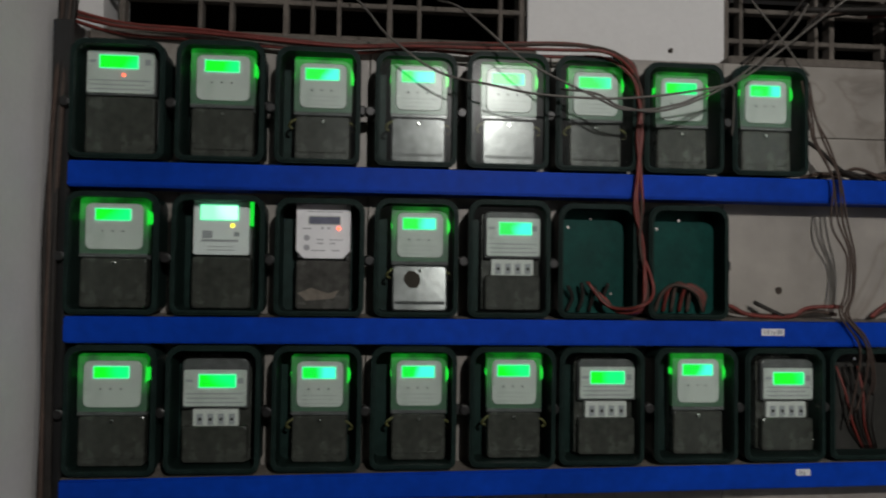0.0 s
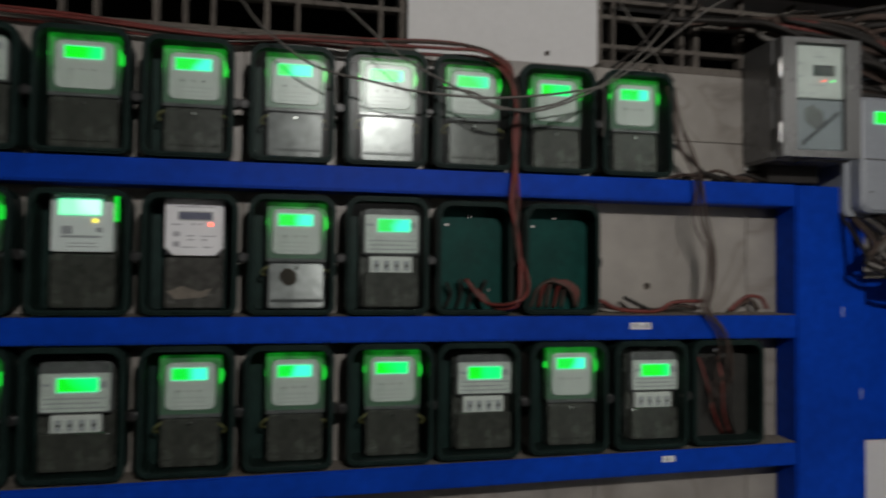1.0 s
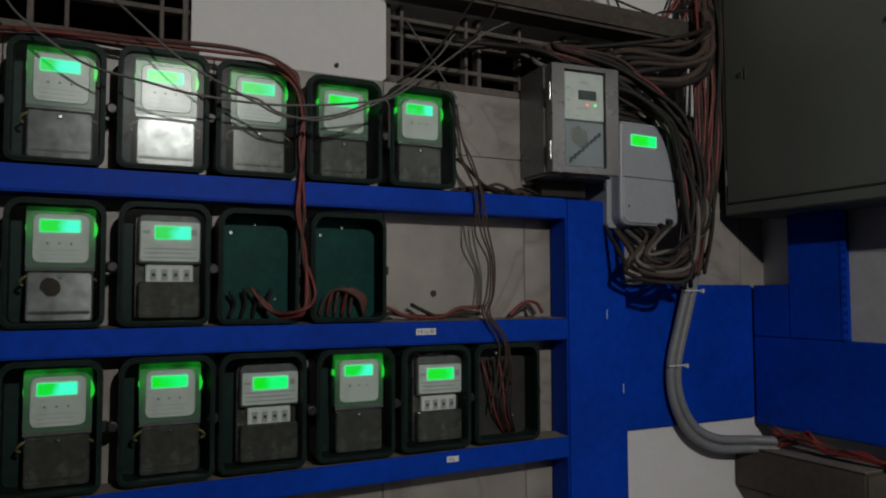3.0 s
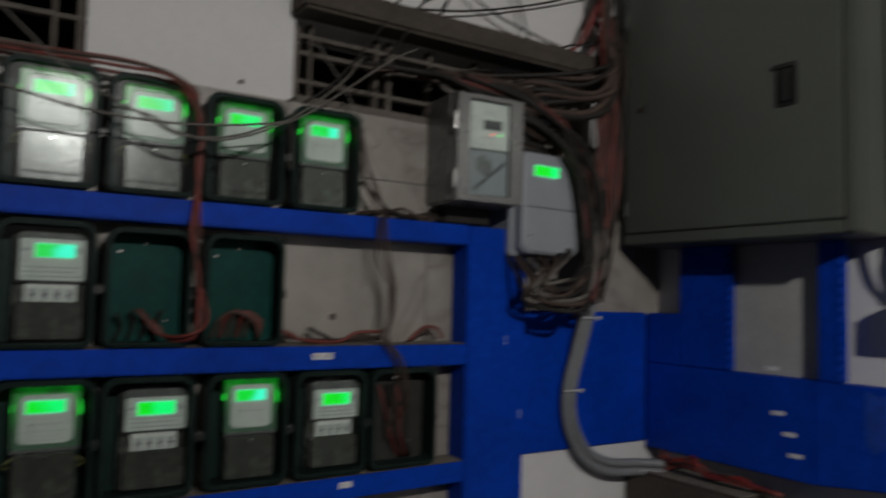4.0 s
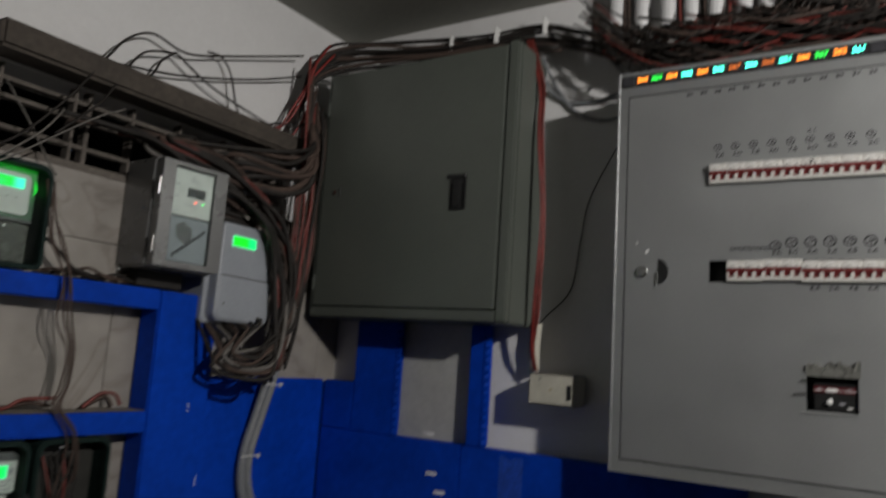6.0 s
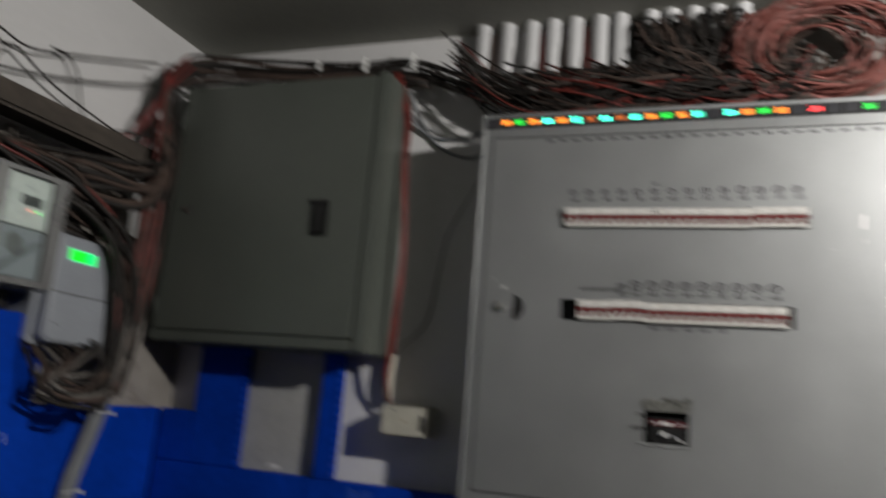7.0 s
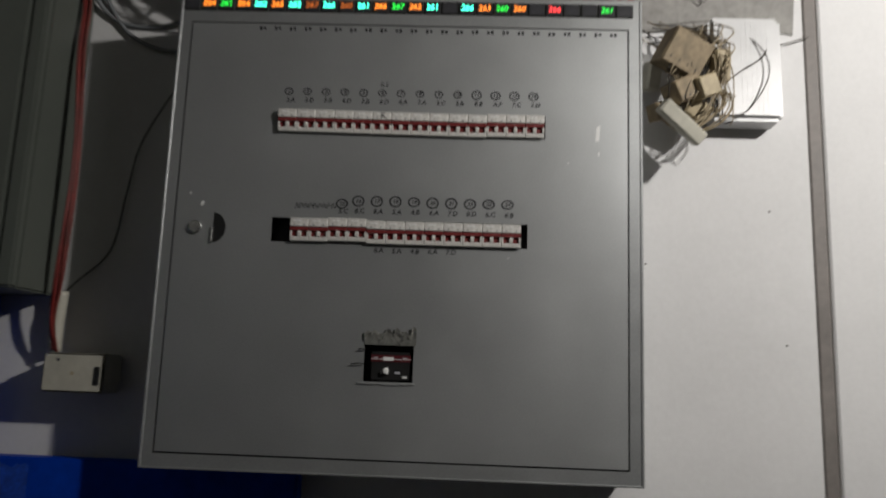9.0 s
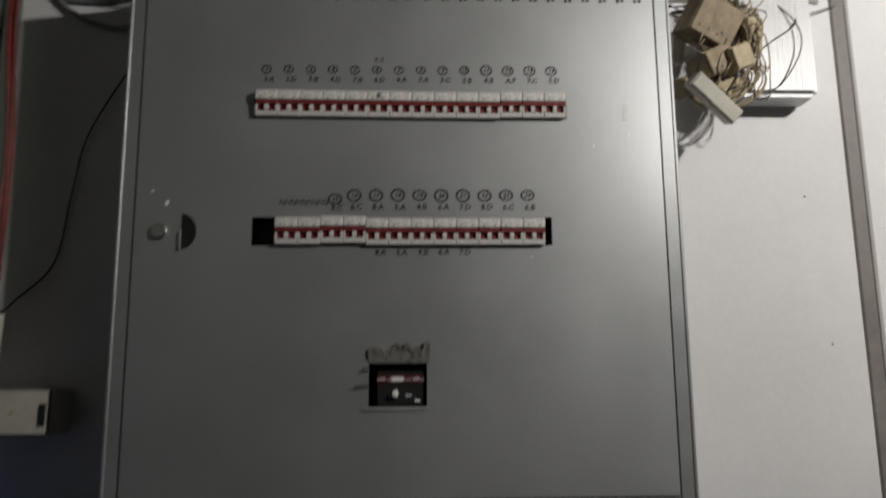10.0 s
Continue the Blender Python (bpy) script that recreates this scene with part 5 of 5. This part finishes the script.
for pts in ([(0.966, 1.28, 2.033), (0.891, 1.27, 1.987), (0.707, 1.26, 1.844), (0.622, 1.25, 1.812), (0.466, 1.25, 1.789), (0.322, 1.25, 1.791), (0.241, 1.26, 1.806), (0.141, 1.28, 1.832), (0.052, 1.30, 1.898), (0.015, 1.36, 1.96), (-0.02, 1.43, 2.02)],
            [(0.90, 1.40, 2.03), (0.836, 1.29, 1.985), (0.782, 1.27, 1.92), (0.664, 1.25, 1.822), (0.549, 1.25, 1.771), (0.466, 1.25, 1.774), (0.424, 1.26, 1.798), (0.363, 1.28, 1.81)],
            [(0.150, 1.44, 2.02), (0.189, 1.32, 1.960), (0.291, 1.27, 1.858), (0.414, 1.25, 1.792), (0.476, 1.25, 1.769), (0.57, 1.25, 1.782), (0.664, 1.25, 1.822), (0.688, 1.28, 1.790), (0.70, 1.31, 1.74)],
            [(0.79, 1.43, 2.06), (0.84, 1.40, 1.97), (0.86, 1.36, 1.90), (0.875, 1.345, 1.87)]):
    cable("grey_wire", pts, 0.0022, WIRE_GREY, "thin grey wire drooping across the meter boxes", G, 6, "wire")
G = "brown cables at the end of the rows"
for k in range(4):
    o = 0.006 * (k - 1.5)
    cable("brown_cable", wobble([(0.856 + o, 1.33, 1.85), (0.868 + o, 1.322, 1.78), (0.882 + 1.5 * o, 1.32, 1.735), (0.909 + o, 1.315, 1.665), (0.920 + 1.6 * o, 1.318, 1.58), (0.946 + o, 1.322, 1.52), (0.938 + o, 1.320, 1.447), (0.932 + o, 1.318, 1.405), (0.968 + o, 1.318, 1.35), (0.985 + 2 * o, 1.330, 1.288), (0.983 + 3 * o, 1.35, 1.19 + 0.02 * k)], 0.009), 0.0021, WIRE_BROWN, "dusty brown cable hanging down past the rails", G)
G = "cable ends on the middle rail"
for k, pts in enumerate(([(0.70, 1.365, 1.425), (0.727, 1.362, 1.415), (0.763, 1.36, 1.400), (0.842, 1.36, 1.397), (0.882, 1.36, 1.415), (0.945, 1.35, 1.418)], [(0.72, 1.37, 1.408), (0.78, 1.37, 1.399), (0.86, 1.37, 1.400), (0.90, 1.37, 1.408), (0.94, 1.36, 1.402)], [(1.020, 1.372, 1.397), (1.040, 1.37, 1.415), (1.060, 1.365, 1.428), (1.086, 1.36, 1.424), (1.098, 1.355, 1.402)], [(1.030, 1.38, 1.397), (1.050, 1.376, 1.410), (1.070, 1.37, 1.420), (1.083, 1.362, 1.399)], [(0.775, 1.37, 1.425), (0.80, 1.365, 1.412), (0.83, 1.36, 1.398)])):
    cable("cable_end", pts, 0.0042, (WIRE_RED, WIRE_BROWN, WIRE_RED, WIRE_BROWN, WIRE_BLACK)[k], "dusty cut cable end lying on the rail", G)
for k in range(5):
    cable("cable_end", [(0.575 + 0.016 * k, 1.37, 1.405), (0.585 + 0.014 * k, 1.360, 1.44 + 0.008 * (k % 3)), (0.61 + 0.008 * k, 1.352, 1.457), (0.65 + 0.004 * k, 1.35, 1.44), (0.665, 1.355, 1.405 + 0.003 * k)], 0.0038, WIRE_RED if k % 2 else WIRE_BROWN, "bunch of dusty red cable ends in the empty box", "cable ends in the empty box")
for k in range(4):
    cable("cable_end", [(0.40 + 0.022 * k, 1.37, 1.404), (0.408 + 0.02 * k, 1.360, 1.43), (0.398 + 0.026 * k, 1.352, 1.452 + 0.006 * (k % 2))], 0.0036, WIRE_BLACK, "black cable end standing in the empty box", "cable ends in the empty box")
for k in range(6):
    cable("cable_end", [(0.945 + 0.015 * k, 1.37, 1.30), (0.955 + 0.012 * k, 1.355, 1.25), (0.97 + 0.008 * k, 1.355, 1.19), (1.00 + 0.006 * k, 1.37, 1.14)], 0.0024, WIRE_RED if k % 3 == 0 else WIRE_BLACK, "thin loose cable end in the grimy empty box", "cable ends in the grimy box")
for k in range(7):
    cable("cable_end", [(0.88 + 0.035 * k, 1.385, 1.674), (0.92 + 0.035 * k, 1.375, 1.682 + 0.006 * (k % 3)), (0.97 + 0.03 * k, 1.36, 1.676), (1.01 + 0.03 * k, 1.385, 1.672)], 0.0036, (WIRE_BROWN, WIRE_BLACK, WIRE_BROWN)[k % 3], "dusty cable lying on the top rail", "cables on the top rail")
cable("cable_end", [(0.875, 1.35, 1.74), (0.90, 1.345, 1.72), (0.94, 1.345, 1.685), (0.985, 1.36, 1.672)], 0.004, WIRE_BLACK, "black cable bent onto the top rail", "cables on the top rail")

G = "thick cables by the corner"
rng = random.Random(5)


TONES = (WIRE_BLACK, WIRE_BROWN, WIRE_BLACK, WIRE_GREY, WIRE_BLACK, WIRE_BROWN, WIRE_RED)
for k in range(17):
    o, q = 0.0052 * (k - 6), 0.005 * ((k * 5) % 9 - 4) + 0.03
    cable("thick_cable", wobble([(0.90 + 0.024 * k, 1.42, 2.03 + 0.3 * o), (1.02 + 0.016 * k, 1.38, 2.025 + 0.5 * o), (1.13 + 0.3 * o, 1.33 + q, 2.010 + 0.6 * o), (1.245 + 0.6 * o, 1.29 + q, 1.975 + 0.7 * o), (1.335 + 0.9 * o, 1.26 + q, 1.925 + 0.5 * o), (1.405 + 1.0 * o, 1.24 + q, 1.86), (1.448 + 0.9 * o, 1.232 + q, 1.775), (1.464 + 0.8 * o, 1.230 + q, 1.69), (1.458 + 0.8 * o, 1.235 + q, 1.59), (1.440 + 0.7 * o, 1.245 + q, 1.515), (1.475 + 0.5 * o, 1.30, 1.47)], 0.028), 0.0034 + 0.0030 * rng.random(), TONES[k % 7], "thick dusty supply cable bending down by the corner", G, 7)
for k in range(11):
    o = 0.009 * (k - 5)
    cable("thick_cable", wobble([(1.265 + 0.015 * k, 1.33, 1.612), (1.262 + 0.014 * k, 1.26, 1.57 + o), (1.285 + 0.6 * o, 1.245, 1.525 + 0.6 * o), (1.345 + 0.3 * o, 1.232, 1.508 + 0.8 * o), (1.415, 1.228 + 0.3 * o, 1.530 + 0.9 * o), (1.462 + 0.5 * o, 1.230, 1.590 + 0.4 * o), (1.480 + 0.5 * o, 1.25, 1.68), (1.46 + 0.4 * o, 1.30, 1.78)], 0.022), 0.0036 + 0.0028 * rng.random(), TONES[k % 6], "thick black cable looping below the meter", G, 8)
for k in range(9):
    cable("thick_cable", wobble([(1.20 + 0.03 * k, 1.40, 2.050 - 0.012 * k), (1.34, 1.33, 2.060 - 0.012 * k), (1.47, 1.29, 2.068 - 0.012 * k), (1.55, 1.28, 2.10 - 0.010 * k), (1.585, 1.31, 2.18)], 0.030), 0.0060 + 0.0004 * k, (WIRE_BLACK, WIRE_BROWN)[k % 2], "thick black cable sagging under the lintel", G, 8)
for k in range(9):
    z = 1.93 - 0.012 * k
    cable("thick_cable", wobble([(1.262, 1.36, z), (1.30, 1.33, z - 0.01), (1.36 + 0.004 * k, 1.31, z - 0.025), (1.41 + 0.008 * k, 1.31, z - 0.09), (1.43 + 0.006 * k, 1.33, z - 0.20)], 0.02), 0.0062, (WIRE_BLACK, WIRE_BROWN, WIRE_BLACK)[k % 3], "dusty black cable bunched behind the meter", G, 8)
G = "flexible conduits at the corner"
for k in range(2):
    o = 0.023 * k
    cable("flexible_conduit", [(1.530 + o, 1.330, 1.60), (1.535 + o, 1.345, 1.52), (1.537 + o, 1.352, 1.463), (1.518 + o, 1.360, 1.377), (1.490 + o, 1.366, 1.264), (1.498 + o, 1.366, 1.170 + 0.3 * o), (1.548 + 0.8 * o, 1.362, 1.090 + 0.6 * o), (1.630 + 0.4 * o, 1.354, 1.047 + o), (1.73, 1.335, 1.040 + o), (1.785, 1.290, 1.040 + o)], 0.0117, CONDUIT, "grey flexible conduit bending along the blue board", G, 10, "conduit")
for x, y, z, w in ((1.501, 1.3535, 1.264, 0.028), (1.546, 1.3395, 1.452, 0.028)):
    tie = tagged(part("cable_tie", box(x - w, x + w, y - 0.0025, y, z - 0.002, z + 0.002, 0.0006), TIE), "white cable tie round the conduits", "cable tie", "ties")
    part("tie_head", box(x + w - 0.004, x + w + 0.004, y - 0.008, y, z - 0.006, z + 0.004, 0.001), TIE, tie)
for k in range(16):
    a, b = 0.02 * rng.random(), 0.02 * rng.random()
    cable("red_cable", wobble([(1.775, 1.300, 1.050 + 0.003 * k), (1.790 - a, 1.26 - b, 1.062 + a), (1.770 + b, 1.20 + a, 1.078 + b), (1.795 - b, 1.14 + b, 1.060 + 0.5 * a), (1.775 + a, 1.09 - 2 * a, 1.072 - 0.5 * b), (1.800, 1.02 - 3 * b, 1.052)], 0.014), 0.0032, (WIRE_RED, WIRE_BRIGHT, WIRE_BROWN)[k % 3], "tangled red wire leaving the conduit below the blue frame", "red wires below the frame")
# made-up block: its dark colour stands in for the dark area under the frame
tagged(part("ledge", box(1.735, EAST, 1.02, TILE - 0.006, 0.930, 1.040, 0.006, seg=2), BEAM), "added dark block filling the dark area below the blue frame", "ledge", kind="structure")
part("block_dust", box(1.738, 1.868, 1.025, 1.390, 1.0402, 1.043), DUSTY, bpy.data.objects["ledge"], "dust on the added dark block")

G = "red wires in the corner"
for k in range(9):
    o = 0.005 * (k - 4)
    cable("red_wire", wobble([(1.60 + o, 1.35, 2.40 - 0.01 * k), (1.588 + o, 1.340 + 0.5 * o, 2.25), (1.580 + 0.8 * o, 1.335 + 0.6 * o, 2.10), (1.572 + o, 1.330, 1.954), (1.572 + 0.8 * o, 1.328, 1.824), (1.540 + o, 1.320, 1.693), (1.498 + 0.7 * o, 1.30, 1.52)], 0.016), 0.0036, (WIRE_RED, WIRE_BROWN, WIRE_BLACK)[k % 3], "dusty red wire running down the corner", G)
for k, pts in enumerate(([(1.50, 1.41, 2.165), (1.545, 1.38, 2.20), (1.575, 1.35, 2.30), (1.60, 1.34, 2.40)], [(1.53, 1.40, 2.17), (1.56, 1.37, 2.26), (1.60, 1.35, 2.35), (1.66, 1.33, 2.44)], [(1.56, 1.38, 2.15), (1.60, 1.36, 2.25), (1.59, 1.35, 2.36), (1.65, 1.34, 2.47)])):
    cable("red_wire", pts, 0.0035, WIRE_BRIGHT, "bright red wire looping in the corner", G)
for k in range(18):
    a, b = 0.09 * rng.random(), 0.03 * rng.random()
    cable("red_wire", wobble([(1.61 + a, 1.385 - 0.3 * b, 2.30 - 0.05 * rng.random()), (1.60 + a, 1.380 - b, 2.14), (1.59 + 1.0 * a, 1.375 - b, 1.98), (1.585 + 0.9 * a, 1.372 - b, 1.85), (1.58 + 0.8 * a, 1.372 - b, 1.72), (1.56 + 0.6 * a, 1.368 - b, 1.60), (1.535 + 0.4 * a, 1.350 - b, 1.50)], 0.022), 0.0030 + 0.0022 * rng.random(), (WIRE_BROWN, WIRE_RED, WIRE_BLACK, WIRE_BROWN)[k % 4], "dusty wire running down the corner beside the cabinet", G)
G = "bundle along the ceiling over the cabinet"
for k in range(8):
    o = 0.007 * (k - 3.5)
    cable("black_cable", wobble([(1.60, 1.36, 2.36 + o), (1.66, 1.34, 2.44 + o), (1.74, 1.28, 2.475 + o), (1.80, 1.10, 2.47 + 1.2 * o), (1.81, 0.90, 2.462 + o), (1.82, 0.72, 2.455 + 1.3 * o), (1.82, 0.60, 2.42 + o), (1.80, 0.48, 2.36 + o)], 0.014), 0.0048, (WIRE_BLACK, WIRE_BROWN, WIRE_BLACK, WIRE_BLACK)[k % 4], "dark cable in the bundle along the ceiling edge", G)
for k in range(5):
    cable("black_cable", wobble([(1.58, 1.375, 2.20 + 0.02 * k), (1.64, 1.375, 2.35 + 0.015 * k), (1.72, 1.28, 2.415 + 0.010 * k), (1.77, 1.05, 2.412 + 0.010 * k), (1.80, 0.86, 2.420 + 0.008 * k), (1.82, 0.66, 2.41)], 0.014), 0.005, (WIRE_BLACK, WIRE_BROWN)[k % 2], "dark cable lying over the cabinet top", G)
for k in range(4):
    y = 1.15 - 0.15 * k
    tagged(part("cable_clip", box(1.790, 1.832, y - 0.003, y + 0.003, 2.45, 2.498, 0.0015), TIE), "white clip holding the ceiling cables", "cable clip", "cable clips")

G = "thin wires on the upper wall"
for pts in ([(1.60, 1.40, 2.425), (1.343, 1.415, 2.325), (1.20, 1.41, 2.275), (1.10, 1.41, 2.285), (1.03, 1.40, 2.245), (0.975, 1.38, 2.177), (0.89, 1.355, 2.053), (0.801, 1.345, 1.943), (0.73, 1.335, 1.885)],
            [(1.165, 1.41, 2.265), (1.274, 1.41, 2.221), (1.392, 1.405, 2.194), (1.52, 1.40, 2.173), (1.57, 1.38, 2.165)],
            [(1.015, 1.41, 2.176), (1.203, 1.42, 2.218), (1.426, 1.42, 2.290), (1.599, 1.40, 2.359)],
            [(1.27, 1.42, 2.31), (1.318, 1.42, 2.312), (1.350, 1.415, 2.275), (1.371, 1.41, 2.204), (1.394, 1.41, 2.165)],
            [(1.165, 1.41, 2.262), (1.13, 1.41, 2.23), (1.11, 1.405, 2.19), (1.085, 1.40, 2.166)],
            [(1.165, 1.41, 2.262), (1.08, 1.40, 2.23), (1.03, 1.39, 2.17), (0.96, 1.36, 2.06), (0.86, 1.345, 1.955)],
            [(1.47, 1.40, 2.166), (1.51, 1.39, 2.185), (1.56, 1.37, 2.19), (1.585, 1.35, 2.20)]):
    cable("black_wire", pts, 0.0030, WIRE_BLACK, "thin dark wire strung over the upper wall", G, 6, "wire")

G = "red cables beside the cabinet"
for k in range(4):
    o = 0.005 * (k - 1.5)
    cable("red_cable", wobble([(1.80, 0.742 + o, 2.44), (1.80, 0.700 + o, 2.30), (1.79, 0.690 + o, 2.16), (1.78, 0.670 + 0.6 * o, 1.933), (1.79, 0.680 + o, 1.70), (1.81, 0.694 + 0.6 * o, 1.60), (1.83, 0.690 + 0.5 * o, 1.535)], 0.006), 0.0031, (WIRE_RED, WIRE_RED, WIRE_BRIGHT)[k % 3], "red cable running down beside the cabinet", G)
# added pale tube in place of a lit strip of wall
tagged(part("lit_strip_tube", tube([(1.845, 0.700, 1.660), (1.850, 0.705, 1.60), (1.850, 0.705, 1.535)], 0.014, 10), IVORY, None, smooth=True), "pale tube added for the lit strip of wall above the junction box", "sleeve")
cable("black_wire", [(1.862, 0.475, 2.18), (1.865, 0.571, 2.004), (1.866, 0.596, 1.885), (1.866, 0.618, 1.753), (1.864, 0.685, 1.68), (1.84, 0.715, 1.62), (1.84, 0.705, 1.53)], 0.0018, WIRE_BLACK, "thin black wire sagging to the junction box", "", 5, "wire")
for pts in ([(1.84, 0.72, 2.40), (1.86, 0.69, 2.33), (1.865, 0.63, 2.245), (1.862, 0.54, 2.205), (1.84, 0.46, 2.215)], [(1.84, 0.74, 2.39), (1.86, 0.70, 2.31), (1.865, 0.646, 2.27), (1.862, 0.56, 2.262), (1.83, 0.46, 2.275)]):
    cable("grey_wire", pts, 0.005, CONDUIT, "grey cable looping on the wall beside the panel", "grey loops beside the panel", 8)

for k in range(6):
    o = 0.008 * (k - 2.5)
    cable("black_cable", wobble([(-0.530 + 0.6 * o, 1.375, 2.06), (-0.532 + 0.4 * o, 1.355, 1.90), (-0.534 + 0.4 * o, 1.335, 1.70), (-0.536 + 0.4 * o, 1.332, 1.50), (-0.535 + 0.4 * o, 1.332, 1.25), (-0.536 + 0.4 * o, 1.335, 0.95)], 0.008), 0.0055, (WIRE_BLACK, WIRE_BROWN, WIRE_BLACK)[k % 3], "dusty dark cable running down the end of the rack", "cables at the end of the rack", 6)

# small marks on the walls
for x, z in ((0.634, 1.940),):
    sc = thing("wall_screw", pose(x, NORTH, z), "bent screw in the white wall", "screw")
    part("head", disc(0, -0.010, 0, 0.004, 0.010, n=8), BURNT, sc)
    part("hole", disc(0.002, -0.0006, 0.0, 0.005, 0.001, n=9), BURNT, sc, "chipped hole")
for x, z in ((0.843, 1.447), (1.335, 1.035), (1.36, 1.01)):
    sc = thing("drill_hole", pose(x, TILE, z), "dark chipped drill hole in the tile", "hole")
    part("hole", prism([(0.007 * math.cos(k * 0.9) * (1 + 0.3 * (k % 2)), 0.008 * math.sin(k * 0.9)) for k in range(7)], 0.0, -0.0008), BURNT, sc)
for y, z in ((-0.775, 1.880), (-0.50, 1.77), (-0.515, 1.76), (-0.80, 1.60)):
    sc = thing("wall_speck", east(y, z), "small dark speck on the wall", "speck")
    part("hole", disc(0, -0.0006, 0, 0.0022, 0.001, n=6), BURNT, sc)

# lamp that lights the room, unseen behind the camera; its tilted holder is made up
lamp = thing("ceiling_lamp", pose(LAMP.x, LAMP.y, CEIL), "small white lamp out of view, with a made-up tilted holder", "lamp")
part("rose", disc(0, 0, 0, 0.045, 0.020, n=20), PVC, lamp).matrix_basis = pose(0, 0, -0.020, 90, 0, 0)
drop = Vector((0, 0, LAMP.z - CEIL)) - 0.045 * AIM
part("holder", tube([(0, 0, -0.02), drop * 0.5, drop - 0.03 * AIM, drop], 0.016, 12), PVC, lamp, smooth=True)
part("bulb_base", tube([drop, drop + 0.015 * AIM, drop + 0.03 * AIM], 0.028, 14), PVC, lamp, "white bulb base", smooth=True)
